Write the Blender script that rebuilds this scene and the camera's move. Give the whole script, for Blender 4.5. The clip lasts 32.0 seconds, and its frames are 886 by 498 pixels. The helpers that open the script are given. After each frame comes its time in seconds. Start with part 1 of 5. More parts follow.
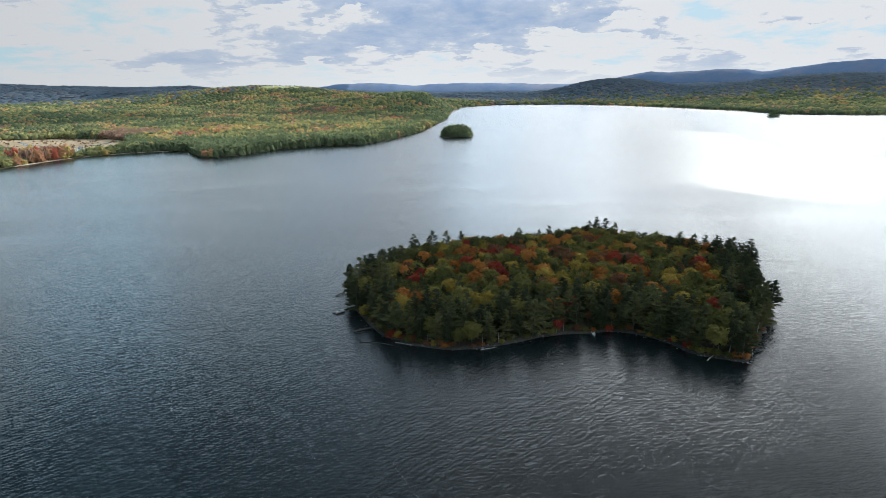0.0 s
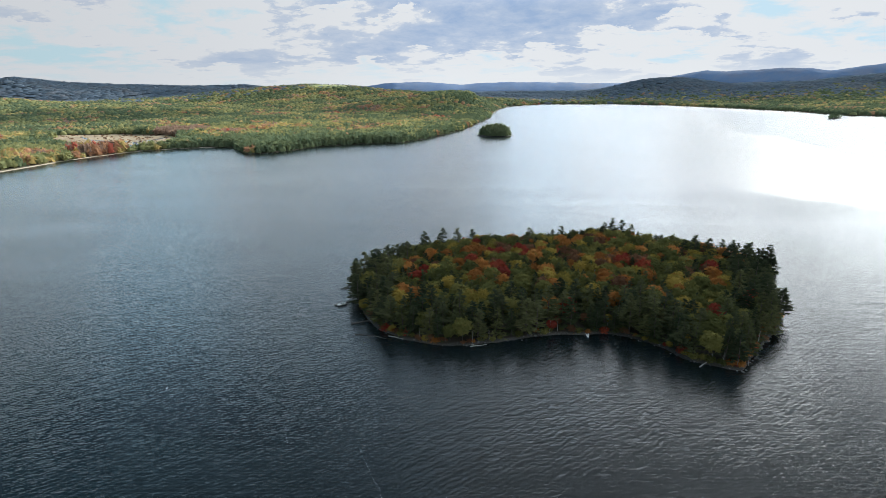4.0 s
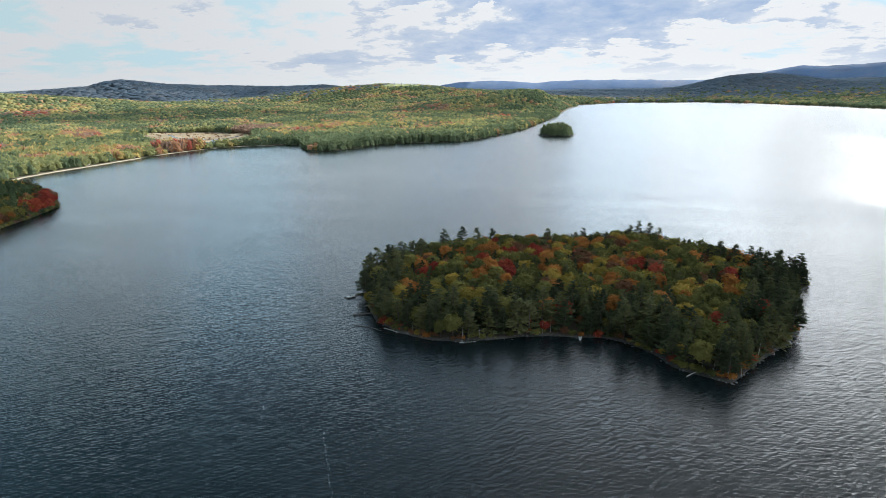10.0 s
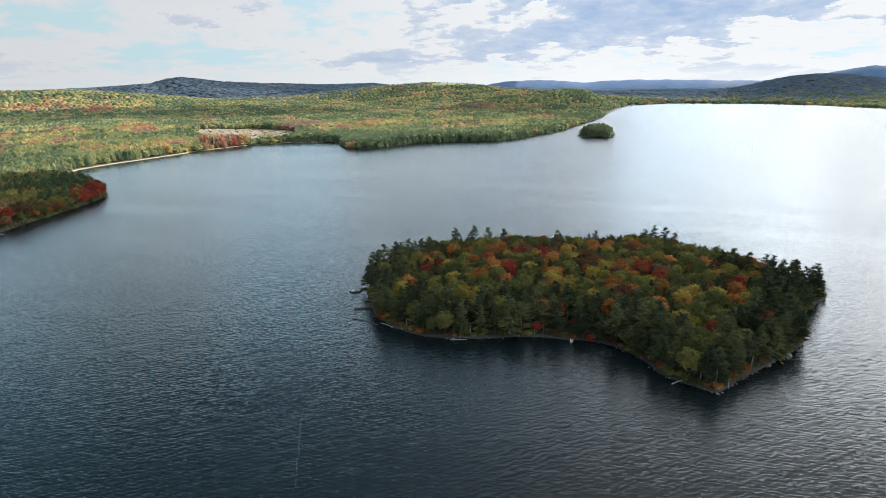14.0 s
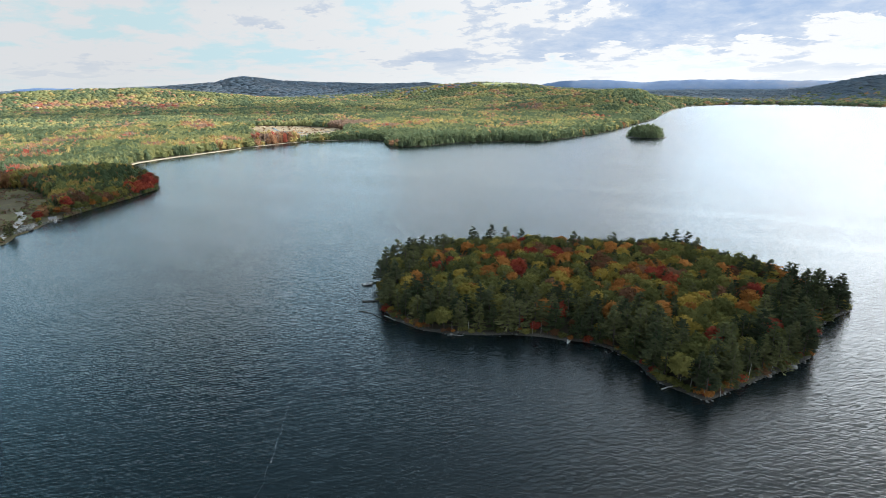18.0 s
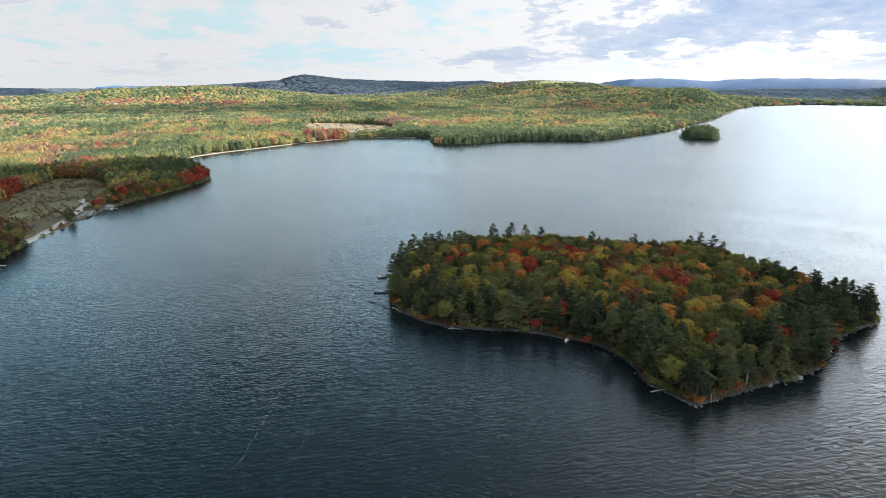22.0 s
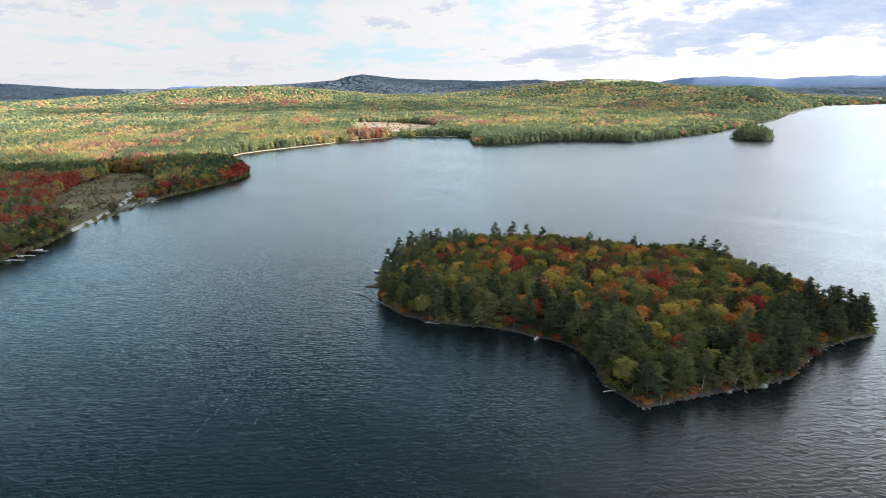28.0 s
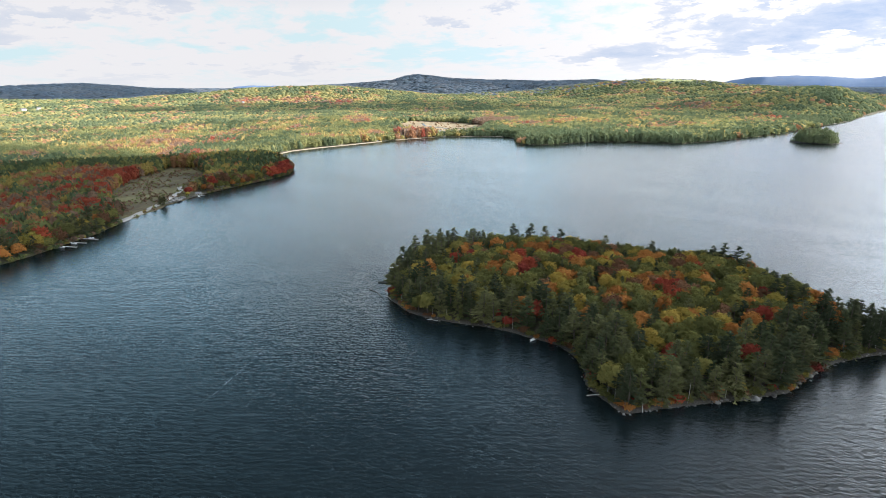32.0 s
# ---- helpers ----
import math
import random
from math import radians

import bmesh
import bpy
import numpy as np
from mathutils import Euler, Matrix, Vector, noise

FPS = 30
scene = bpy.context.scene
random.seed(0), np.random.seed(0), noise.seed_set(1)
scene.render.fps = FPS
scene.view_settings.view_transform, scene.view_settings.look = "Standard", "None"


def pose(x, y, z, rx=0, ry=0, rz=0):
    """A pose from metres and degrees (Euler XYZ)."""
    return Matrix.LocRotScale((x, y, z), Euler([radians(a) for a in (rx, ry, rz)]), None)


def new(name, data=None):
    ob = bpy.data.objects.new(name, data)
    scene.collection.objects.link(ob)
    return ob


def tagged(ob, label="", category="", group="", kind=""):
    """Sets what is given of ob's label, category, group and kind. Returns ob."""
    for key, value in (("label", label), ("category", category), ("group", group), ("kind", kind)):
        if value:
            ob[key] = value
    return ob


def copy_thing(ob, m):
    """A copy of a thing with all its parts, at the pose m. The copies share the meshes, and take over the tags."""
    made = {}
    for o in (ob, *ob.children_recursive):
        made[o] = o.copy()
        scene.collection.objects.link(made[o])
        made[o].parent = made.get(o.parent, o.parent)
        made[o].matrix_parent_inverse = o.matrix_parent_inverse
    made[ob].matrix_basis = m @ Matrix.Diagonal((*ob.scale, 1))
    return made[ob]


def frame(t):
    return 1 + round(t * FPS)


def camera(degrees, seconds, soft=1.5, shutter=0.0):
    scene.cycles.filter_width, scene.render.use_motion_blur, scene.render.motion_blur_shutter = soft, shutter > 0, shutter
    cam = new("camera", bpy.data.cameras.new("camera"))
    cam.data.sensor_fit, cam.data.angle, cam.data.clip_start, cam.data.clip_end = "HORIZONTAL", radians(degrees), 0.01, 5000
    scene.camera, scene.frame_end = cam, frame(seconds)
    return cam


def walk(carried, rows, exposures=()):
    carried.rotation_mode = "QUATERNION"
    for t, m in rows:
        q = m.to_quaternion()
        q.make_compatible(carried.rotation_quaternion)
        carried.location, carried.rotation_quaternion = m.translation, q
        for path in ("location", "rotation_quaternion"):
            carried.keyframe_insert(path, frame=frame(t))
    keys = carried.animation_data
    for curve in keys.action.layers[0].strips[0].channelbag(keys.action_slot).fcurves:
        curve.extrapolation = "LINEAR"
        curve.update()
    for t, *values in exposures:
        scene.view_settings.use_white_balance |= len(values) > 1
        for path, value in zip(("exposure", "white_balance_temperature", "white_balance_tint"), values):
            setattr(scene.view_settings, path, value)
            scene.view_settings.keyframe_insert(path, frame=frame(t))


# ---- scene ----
# camera: a drone on a slow arc, 120 m over the lake; rows are seconds, place, yaw, pitch, roll
cam = camera(78.56, 32.0, soft=0.8)
ROWS = [
    (0.0, 0.00, 0.00, 120.00, -0.007, -16.886, -0.906),
    (0.5, 3.14, -0.33, 119.93, 0.673, -16.902, -0.689),
    (1.0, 6.26, -0.68, 119.85, 1.500, -16.937, -0.590),
    (1.5, 9.38, -1.04, 119.77, 1.998, -16.935, -0.590),
    (2.0, 12.51, -1.40, 119.69, 2.494, -16.935, -0.625),
    (2.5, 15.64, -1.74, 119.62, 2.983, -16.924, -0.668),
    (3.0, 18.78, -2.05, 119.55, 3.490, -16.906, -0.706),
    (3.5, 21.95, -2.33, 119.50, 4.232, -16.906, -0.756),
    (5.5, 34.92, -3.06, 119.48, 7.174, -16.949, -1.010),
    (6.0, 38.23, -3.17, 119.51, 7.853, -16.988, -1.133),
    (6.5, 41.53, -3.25, 119.55, 8.575, -16.969, -1.167),
    (7.0, 44.82, -3.30, 119.59, 9.062, -16.969, -1.226),
    (7.5, 48.09, -3.32, 119.64, 9.633, -16.971, -1.297),
    (8.0, 51.33, -3.30, 119.69, 10.120, -16.966, -1.352),
    (8.5, 54.53, -3.26, 119.75, 10.490, -16.974, -1.358),
    (9.0, 57.71, -3.18, 119.82, 11.105, -16.989, -1.364),
    (9.5, 60.88, -3.08, 119.90, 11.982, -16.914, -1.360),
    (10.0, 64.03, -2.94, 119.99, 13.020, -16.898, -1.298),
    (10.5, 67.17, -2.77, 120.08, 13.698, -16.934, -1.200),
    (11.0, 70.32, -2.57, 120.16, 14.392, -16.943, -1.143),
    (11.5, 73.46, -2.34, 120.23, 15.090, -16.946, -1.118),
    (12.0, 76.62, -2.07, 120.29, 15.954, -16.937, -1.105),
    (12.5, 79.78, -1.77, 120.34, 16.663, -16.934, -1.091),
    (13.0, 82.95, -1.43, 120.39, 17.077, -16.950, -1.111),
    (13.5, 86.12, -1.05, 120.44, 17.523, -16.935, -1.047),
    (14.0, 89.29, -0.64, 120.48, 18.013, -16.917, -0.974),
    (14.5, 92.45, -0.21, 120.50, 18.529, -16.893, -0.944),
    (16.5, 105.12, 1.79, 120.41, 21.302, -16.867, -0.858),
    (17.0, 108.29, 2.34, 120.31, 21.975, -16.867, -0.847),
    (17.5, 111.45, 2.91, 120.19, 22.653, -16.870, -0.847),
    (18.0, 114.62, 3.51, 120.05, 23.684, -16.883, -0.815),
    (18.5, 117.78, 4.14, 119.91, 24.877, -16.887, -0.782),
    (19.0, 120.95, 4.82, 119.78, 25.486, -16.908, -0.773),
    (19.5, 124.10, 5.54, 119.66, 26.161, -16.914, -0.718),
    (20.0, 127.25, 6.32, 119.56, 26.923, -16.943, -0.668),
    (20.5, 130.40, 7.15, 119.49, 27.510, -16.953, -0.664),
    (21.0, 133.53, 8.03, 119.42, 28.077, -16.951, -0.682),
    (21.5, 136.66, 8.96, 119.36, 28.790, -16.955, -0.680),
    (22.0, 139.79, 9.93, 119.30, 29.626, -16.957, -0.684),
    (22.5, 142.92, 10.94, 119.26, 30.478, -16.937, -0.714),
    (23.0, 146.05, 11.98, 119.23, 31.113, -16.911, -0.730),
    (23.5, 149.18, 13.06, 119.21, 31.528, -16.941, -0.739),
    (24.0, 152.31, 14.17, 119.21, 31.760, -16.977, -0.771),
    (24.5, 155.46, 15.31, 119.22, 32.007, -16.987, -0.799),
    (26.5, 168.10, 20.25, 119.39, 33.659, -17.014, -0.879),
    (27.0, 171.25, 21.56, 119.46, 34.461, -17.017, -0.920),
    (27.5, 174.36, 22.89, 119.54, 35.195, -17.012, -0.951),
    (28.0, 177.45, 24.25, 119.64, 35.689, -16.950, -0.947),
    (28.5, 180.51, 25.64, 119.75, 36.245, -16.985, -0.944),
    (29.0, 183.53, 27.08, 119.88, 37.090, -16.979, -0.917),
    (29.5, 186.53, 28.54, 120.02, 37.980, -16.988, -0.932),
    (30.0, 189.52, 30.04, 120.18, 38.882, -16.988, -0.940),
    (30.5, 192.50, 31.54, 120.34, 39.497, -16.995, -0.945),
    (31.0, 195.47, 33.05, 120.50, 40.154, -16.985, -0.934),
    (31.5, 198.45, 34.55, 120.66, 40.772, -16.983, -0.943),
    (32.0, 201.45, 36.04, 120.81, 41.549, -16.923, -0.919),
]
walk(cam, [(t, pose(x, y, z, 0, 0, yaw) @ pose(0, 0, 0, 90 + pitch) @ pose(0, 0, 0, 0, 0, roll)) for t, x, y, z, yaw, pitch, roll in ROWS],
     exposures=[(0.0, 0.45, 6280, 10), (6.0, 0.56, 6280, 10), (13.0, 0.70, 6370, 10), (19.0, 0.83, 6440, 10), (25.0, 0.95, 6540, 13), (32.0, 1.02, 6560, 14)])

# ---- world, sun ----
SUN_AZ, SUN_EL = radians(34), radians(30)          # from +y towards +x; height
TO_SUN = Vector((math.sin(SUN_AZ) * math.cos(SUN_EL), math.cos(SUN_AZ) * math.cos(SUN_EL), math.sin(SUN_EL)))


class Nodes:
    """Short writing for node trees."""

    def __init__(self, tree):
        self.tree = tree
        tree.nodes.clear()

    def add(self, kind, props=None, **inputs):
        n = self.tree.nodes.new(kind)
        if props:
            n.operation = props
        for k, v in inputs.items():
            self.put(n, k.replace("_", " "), v)
        return n

    def put(self, n, k, v):
        s = n.inputs[int(k[1:])] if k[0] == "i" and k[1:].isdigit() else n.inputs[k]
        if hasattr(v, "is_output"):
            self.tree.links.new(v, s)
        else:
            s.default_value = v

    def ramp(self, fac, stops):
        n = self.tree.nodes.new("ShaderNodeValToRGB")
        e = n.color_ramp.elements
        while len(e) < len(stops):
            e.new(0.5)
        for el, (p, c) in zip(e, stops):
            el.position, el.color = p, (*c, 1) if len(c) == 3 else c
        self.tree.links.new(fac, n.inputs[0])
        return n.outputs[0]

    def math(self, op, a, b=0.0, clamp=False, c=0.0):
        n = self.add("ShaderNodeMath", op, i0=a, i1=b, i2=c)
        n.use_clamp = clamp
        return n.outputs[0]

    def mix(self, fac, a, b, mode="MIX"):
        n = self.tree.nodes.new("ShaderNodeMix")
        n.data_type, n.blend_type = "RGBA", mode
        for i, v in ((0, fac), (6, a), (7, b)):
            if hasattr(v, "is_output"):
                self.tree.links.new(v, n.inputs[i])
            else:
                n.inputs[i].default_value = v if i == 0 else (*v, 1)
        return n.outputs[2]

    def noise(self, vec, scale, detail=4.0, rough=0.55, out="Fac"):
        n = self.add("ShaderNodeTexNoise", Vector=vec, Scale=scale, Detail=detail, Roughness=rough)
        return n.outputs[out]


def make_world():
    world = bpy.data.worlds.new("sky")
    scene.world = world
    world.use_nodes = True
    n = Nodes(world.node_tree)
    sky = n.add("ShaderNodeTexSky")
    sky.sky_type, sky.sun_disc, sky.sun_elevation, sky.sun_rotation, sky.dust_density = "NISHITA", False, SUN_EL, SUN_AZ, 2.5
    way = n.add("ShaderNodeTexCoord").outputs["Generated"]
    sep = n.add("ShaderNodeSeparateXYZ", i0=way)
    x, y, z = sep.outputs
    up = n.math("MAXIMUM", z, 0.0)
    # a broken cloud deck seen in perspective
    den = n.math("ADD", up, 0.27)
    px, py = n.math("DIVIDE", x, den), n.math("DIVIDE", y, den)
    deck = n.add("ShaderNodeCombineXYZ", i0=px, i1=py, i2=n.math("MULTIPLY", z, 5.0)).outputs[0]
    shift = n.add("ShaderNodeVectorMath", "ADD", i0=deck, i1=(1.7, 4.3, 0)).outputs[0]
    above = n.add("ShaderNodeVectorMath", "ADD", i0=shift, i1=(0.03, -0.05, 0.09)).outputs[0]

    def heap(vec, detail):
        """Wide masses with a billowed edge."""
        mass = n.noise(vec, 1.9, detail, 0.6)
        puff = n.add("ShaderNodeTexVoronoi", Vector=n.add("ShaderNodeVectorMath", "ADD", i0=vec, i1=n.add("ShaderNodeVectorMath", "SCALE", i0=n.noise(vec, 7.0, 4.0, 0.6, "Color"), Scale=0.16).outputs[0]).outputs[0], Scale=6.5)
        return n.math("ADD", mass, n.math("MULTIPLY", n.math("SUBTRACT", 0.42, puff.outputs["Distance"]), 0.16))

    # a heavy bank ahead over the lake, thinner to the west and round the sun
    bank = n.ramp(n.math("ADD", n.math("MULTIPLY", x, 0.5), 0.5), [(0.12, (0.57, 0.57, 0.57)), (0.24, (0.54, 0.54, 0.54)), (0.33, (0.52, 0.52, 0.52)), (0.48, (0.60, 0.60, 0.60)), (0.68, (0.58, 0.58, 0.58)), (0.78, (0.46, 0.46, 0.46))])
    lifted = n.ramp(z, [(0.12, (0, 0, 0)), (0.26, (1, 1, 1))])
    lean = n.math("SUBTRACT", n.math("MULTIPLY", n.math("SUBTRACT", bank, 0.5), n.math("SUBTRACT", 1.0, n.math("MULTIPLY", lifted, 0.85))), n.math("MULTIPLY", lifted, 0.03))
    round_sun = n.add("ShaderNodeVectorMath", "DOT_PRODUCT", i0=way, i1=tuple(TO_SUN)).outputs["Value"]
    near_sun = n.math("MAXIMUM", n.math("SUBTRACT", round_sun, 0.70), 0.0)
    here, over = n.math("ADD", heap(shift, 12.0), lean), n.math("SUBTRACT", n.math("ADD", heap(above, 9.0), lean), n.math("MULTIPLY", near_sun, 0.5))
    cover = n.ramp(here, [(0.45, (0, 0, 0)), (0.49, (1, 1, 1))])
    base = n.ramp(over, [(0.48, (6.0, 6.0, 6.0)), (0.54, (5.5, 5.7, 5.9)), (0.58, (3.6, 4.3, 5.4)), (0.70, (2.5, 3.4, 4.7))])
    thin = n.ramp(n.math("MULTIPLY", n.math("SUBTRACT", 0.0, x), 1.0), [(0.08, (0, 0, 0)), (0.45, (0.55, 0.55, 0.55)), (0.8, (1, 1, 1))])
    base = n.mix(thin, base, (4.9, 5.05, 5.2))
    blue = n.mix(thin, n.mix(0.8, sky.outputs[0], (4.1, 5.3, 6.1)), (4.3, 5.2, 5.6))
    col = n.mix(cover, blue, base)
    # the low part of the deck: rows of flat-based heaps, lit on top, that draw together towards the horizon
    def low_deck(lift, detail):
        far = n.math("ADD", n.math("ADD", up, lift), 0.075)
        flat = n.add("ShaderNodeCombineXYZ", i0=n.math("MULTIPLY", n.math("ARCTAN2", x, y), 6.3), i1=n.math("MULTIPLY", n.math("LOGARITHM", far, 2.718), -3.4), i2=n.math("MULTIPLY", y, 2.0)).outputs[0]
        bent = n.add("ShaderNodeVectorMath", "ADD", i0=flat, i1=n.add("ShaderNodeVectorMath", "SCALE", i0=n.noise(flat, 2.2, 4.0, 0.6, "Color"), Scale=0.35).outputs[0]).outputs[0]
        small = n.noise(bent, 2.3, detail, 0.62)
        return n.math("MULTIPLY_ADD", n.math("ADD", n.math("MULTIPLY", n.noise(bent, 0.75, 3.0, 0.5), 0.55), n.math("MULTIPLY", small, 0.45)), 1.9, False, -0.44)

    mass_low = n.ramp(n.math("ADD", n.math("MULTIPLY", x, 0.5), 0.5), [(0.03, (0.50, 0.50, 0.50)), (0.08, (0.41, 0.41, 0.41)), (0.20, (0.41, 0.41, 0.41)), (0.28, (0.50, 0.50, 0.50)), (0.36, (0.60, 0.60, 0.60)), (0.45, (0.66, 0.66, 0.66)), (0.62, (0.64, 0.64, 0.64)), (0.72, (0.44, 0.44, 0.44))])
    tall = n.ramp(z, [(0.035, (0.35, 0.35, 0.35)), (0.075, (1, 1, 1))])
    push = n.math("MULTIPLY", n.math("SUBTRACT", mass_low, 0.5), tall)
    d_here, d_over = n.math("ADD", low_deck(0.0, 9.0), push), n.math("ADD", low_deck(0.014, 6.0), push)
    cover_low = n.ramp(d_here, [(0.50, (0, 0, 0)), (0.53, (1, 1, 1))])
    grey = n.mix(thin, (2.35, 3.15, 4.45), (2.95, 3.35, 3.9))
    white = n.mix(thin, (5.45, 5.55, 5.6), (4.05, 4.15, 4.25))
    heap_low = n.mix(n.ramp(d_over, [(0.52, (0, 0, 0)), (0.58, (0.55, 0.55, 0.55)), (0.68, (0.75, 0.75, 0.75)), (0.84, (1, 1, 1))]), white, grey)
    open_low = n.mix(n.ramp(d_here, [(0.30, (0, 0, 0)), (0.44, (1, 1, 1))]), n.mix(thin, (4.0, 5.3, 6.0), (3.1, 4.1, 4.35)), white)
    col_low = n.mix(cover_low, open_low, heap_low)
    col = n.mix(n.ramp(z, [(0.138, (1, 1, 1)), (0.165, (0, 0, 0))]), col, col_low)
    low = n.ramp(z, [(0.0, (0.8, 0.8, 0.8)), (0.015, (0.55, 0.55, 0.55)), (0.04, (0, 0, 0))])
    col = n.mix(low, col, n.mix(thin, (5.6, 5.75, 5.8), (4.0, 4.15, 4.25)))
    # brightness by height; above the view it is tuned for water and treetops
    high = n.ramp(z, [(0.137, (0.5, 0.5, 0.5)), (0.146, (1.2, 1.25, 1.28)), (0.17, (1.58, 1.64, 1.68)), (0.30, (1.42, 1.48, 1.51)), (0.42, (0.86, 0.90, 0.93)), (0.60, (0.41, 0.425, 0.445)), (0.82, (0.285, 0.30, 0.315)), (0.95, (0.9, 0.95, 1.0))])
    col = n.mix(1.0, col, high, "MULTIPLY")
    # unseen western sky dimmed and blued to tone the water mirroring it
    west = n.math("MULTIPLY", n.math("MULTIPLY", n.math("SUBTRACT", -0.08, x), lifted), 1.4, True)
    col = n.mix(west, col, n.mix(1.0, col, (0.49, 0.76, 0.90), "MULTIPLY"))
    side = n.math("ADD", n.math("MULTIPLY", n.math("MAXIMUM", n.math("SUBTRACT", round_sun, 0.35), -0.6), 1.6), n.math("MULTIPLY", near_sun, 5.0))
    # glow added to the unseen sky below the sun, to whiten the lake
    toward = n.add("ShaderNodeVectorMath", "DOT_PRODUCT", i0=way, i1=(math.sin(SUN_AZ), math.cos(SUN_AZ), 0)).outputs["Value"]
    low_glow = n.math("MULTIPLY", n.math("MULTIPLY", n.math("MAXIMUM", n.math("SUBTRACT", toward, 0.78), 0.0), 3.4), n.ramp(z, [(0.12, (0, 0, 0)), (0.2, (1, 1, 1)), (0.38, (1, 1, 1)), (0.6, (0, 0, 0))]))
    side = n.math("ADD", side, low_glow)
    # dark zone added high in the unseen sky to dim near-water reflections
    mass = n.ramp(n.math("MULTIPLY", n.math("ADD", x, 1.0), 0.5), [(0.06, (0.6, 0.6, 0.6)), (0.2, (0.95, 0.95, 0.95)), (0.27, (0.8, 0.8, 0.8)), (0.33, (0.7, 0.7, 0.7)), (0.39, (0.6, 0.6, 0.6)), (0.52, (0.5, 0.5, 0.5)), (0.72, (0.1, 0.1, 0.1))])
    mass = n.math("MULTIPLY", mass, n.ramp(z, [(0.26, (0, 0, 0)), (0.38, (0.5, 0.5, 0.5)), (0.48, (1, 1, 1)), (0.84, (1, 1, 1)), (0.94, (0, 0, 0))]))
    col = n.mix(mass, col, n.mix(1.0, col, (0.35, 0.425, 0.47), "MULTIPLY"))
    # unseen sky away from the sun, dimmed to darken the island's near side
    behind = n.ramp(n.math("MULTIPLY", n.math("ADD", toward, 1.0), 0.5), [(0.10, (0.47, 0.46, 0.45)), (0.30, (1, 1, 1))])
    col = n.mix(lifted, col, n.mix(1.0, col, behind, "MULTIPLY"))
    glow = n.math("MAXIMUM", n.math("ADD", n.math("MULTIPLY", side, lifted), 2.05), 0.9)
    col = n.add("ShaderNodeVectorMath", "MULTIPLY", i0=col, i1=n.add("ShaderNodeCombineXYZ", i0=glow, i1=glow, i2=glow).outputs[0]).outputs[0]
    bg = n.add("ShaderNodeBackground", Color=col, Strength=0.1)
    out = n.add("ShaderNodeOutputWorld")
    n.tree.links.new(bg.outputs[0], out.inputs[0])


make_world()
sun = new("sun", bpy.data.lights.new("sun", "SUN"))
sun.data.energy, sun.data.angle, sun.data.color = 4.8, radians(0.55), (1.0, 0.94, 0.84)
sun.matrix_world = Matrix.Translation((0, 0, 1500)) @ TO_SUN.to_track_quat("Z", "Y").to_matrix().to_4x4()


# ---- materials ----
def material(name):
    m = bpy.data.materials.new(name)
    m.use_nodes = True
    n = Nodes(m.node_tree)
    return m, n


def finish(n, shader):
    out = n.add("ShaderNodeOutputMaterial")
    n.tree.links.new(shader, out.inputs[0])


def plain(name, stops, scale=0.5, rough=0.85, metal=0.0, bump=0.3, grain=8.0):
    """A surface with stains at one scale and grain at another."""
    m, n = material(name)
    co = n.add("ShaderNodeTexCoord").outputs["Object"]
    a = n.noise(co, scale, 5.0, 0.6)
    b = n.noise(co, scale * grain, 3.0, 0.6)
    f = n.math("ADD", n.math("MULTIPLY", a, 0.7), n.math("MULTIPLY", b, 0.3))
    col = n.ramp(f, stops)
    bmp = n.add("ShaderNodeBump", Strength=bump, Distance=0.1, Height=b)
    p = n.add("ShaderNodeBsdfPrincipled", Base_Color=col, Roughness=rough, Metallic=metal, Normal=bmp.outputs[0])
    finish(n, p.outputs[0])
    return m


def leaf(name, stops, joined=False, through_leaf=0.4, patch=0.012):
    """Foliage: colour by tree and by patch of wood, light partly passing through."""
    m, n = material(name)
    if joined:
        r = n.add("ShaderNodeNewGeometry").outputs["Random Per Island"]
    else:
        r = n.add("ShaderNodeObjectInfo").outputs["Random"]
    pos = n.add("ShaderNodeNewGeometry").outputs["Position"]
    a = n.noise(pos, patch, 3.0, 0.6)
    b = n.noise(pos, 0.6, 2.0, 0.6)
    own = 0.22 if joined else 0.45
    f = n.math("ADD", n.math("MULTIPLY", r, own), n.math("ADD", n.math("MULTIPLY", a, 0.75 - own), n.math("MULTIPLY", b, 0.28)))
    col = n.ramp(f, stops)
    d = n.add("ShaderNodeBsdfDiffuse", Color=col, Roughness=0.6)
    t = n.add("ShaderNodeBsdfTranslucent", Color=col)
    mx = n.add("ShaderNodeMixShader", i0=through_leaf, i1=d.outputs[0], i2=t.outputs[0])
    finish(n, mx.outputs[0])
    return m


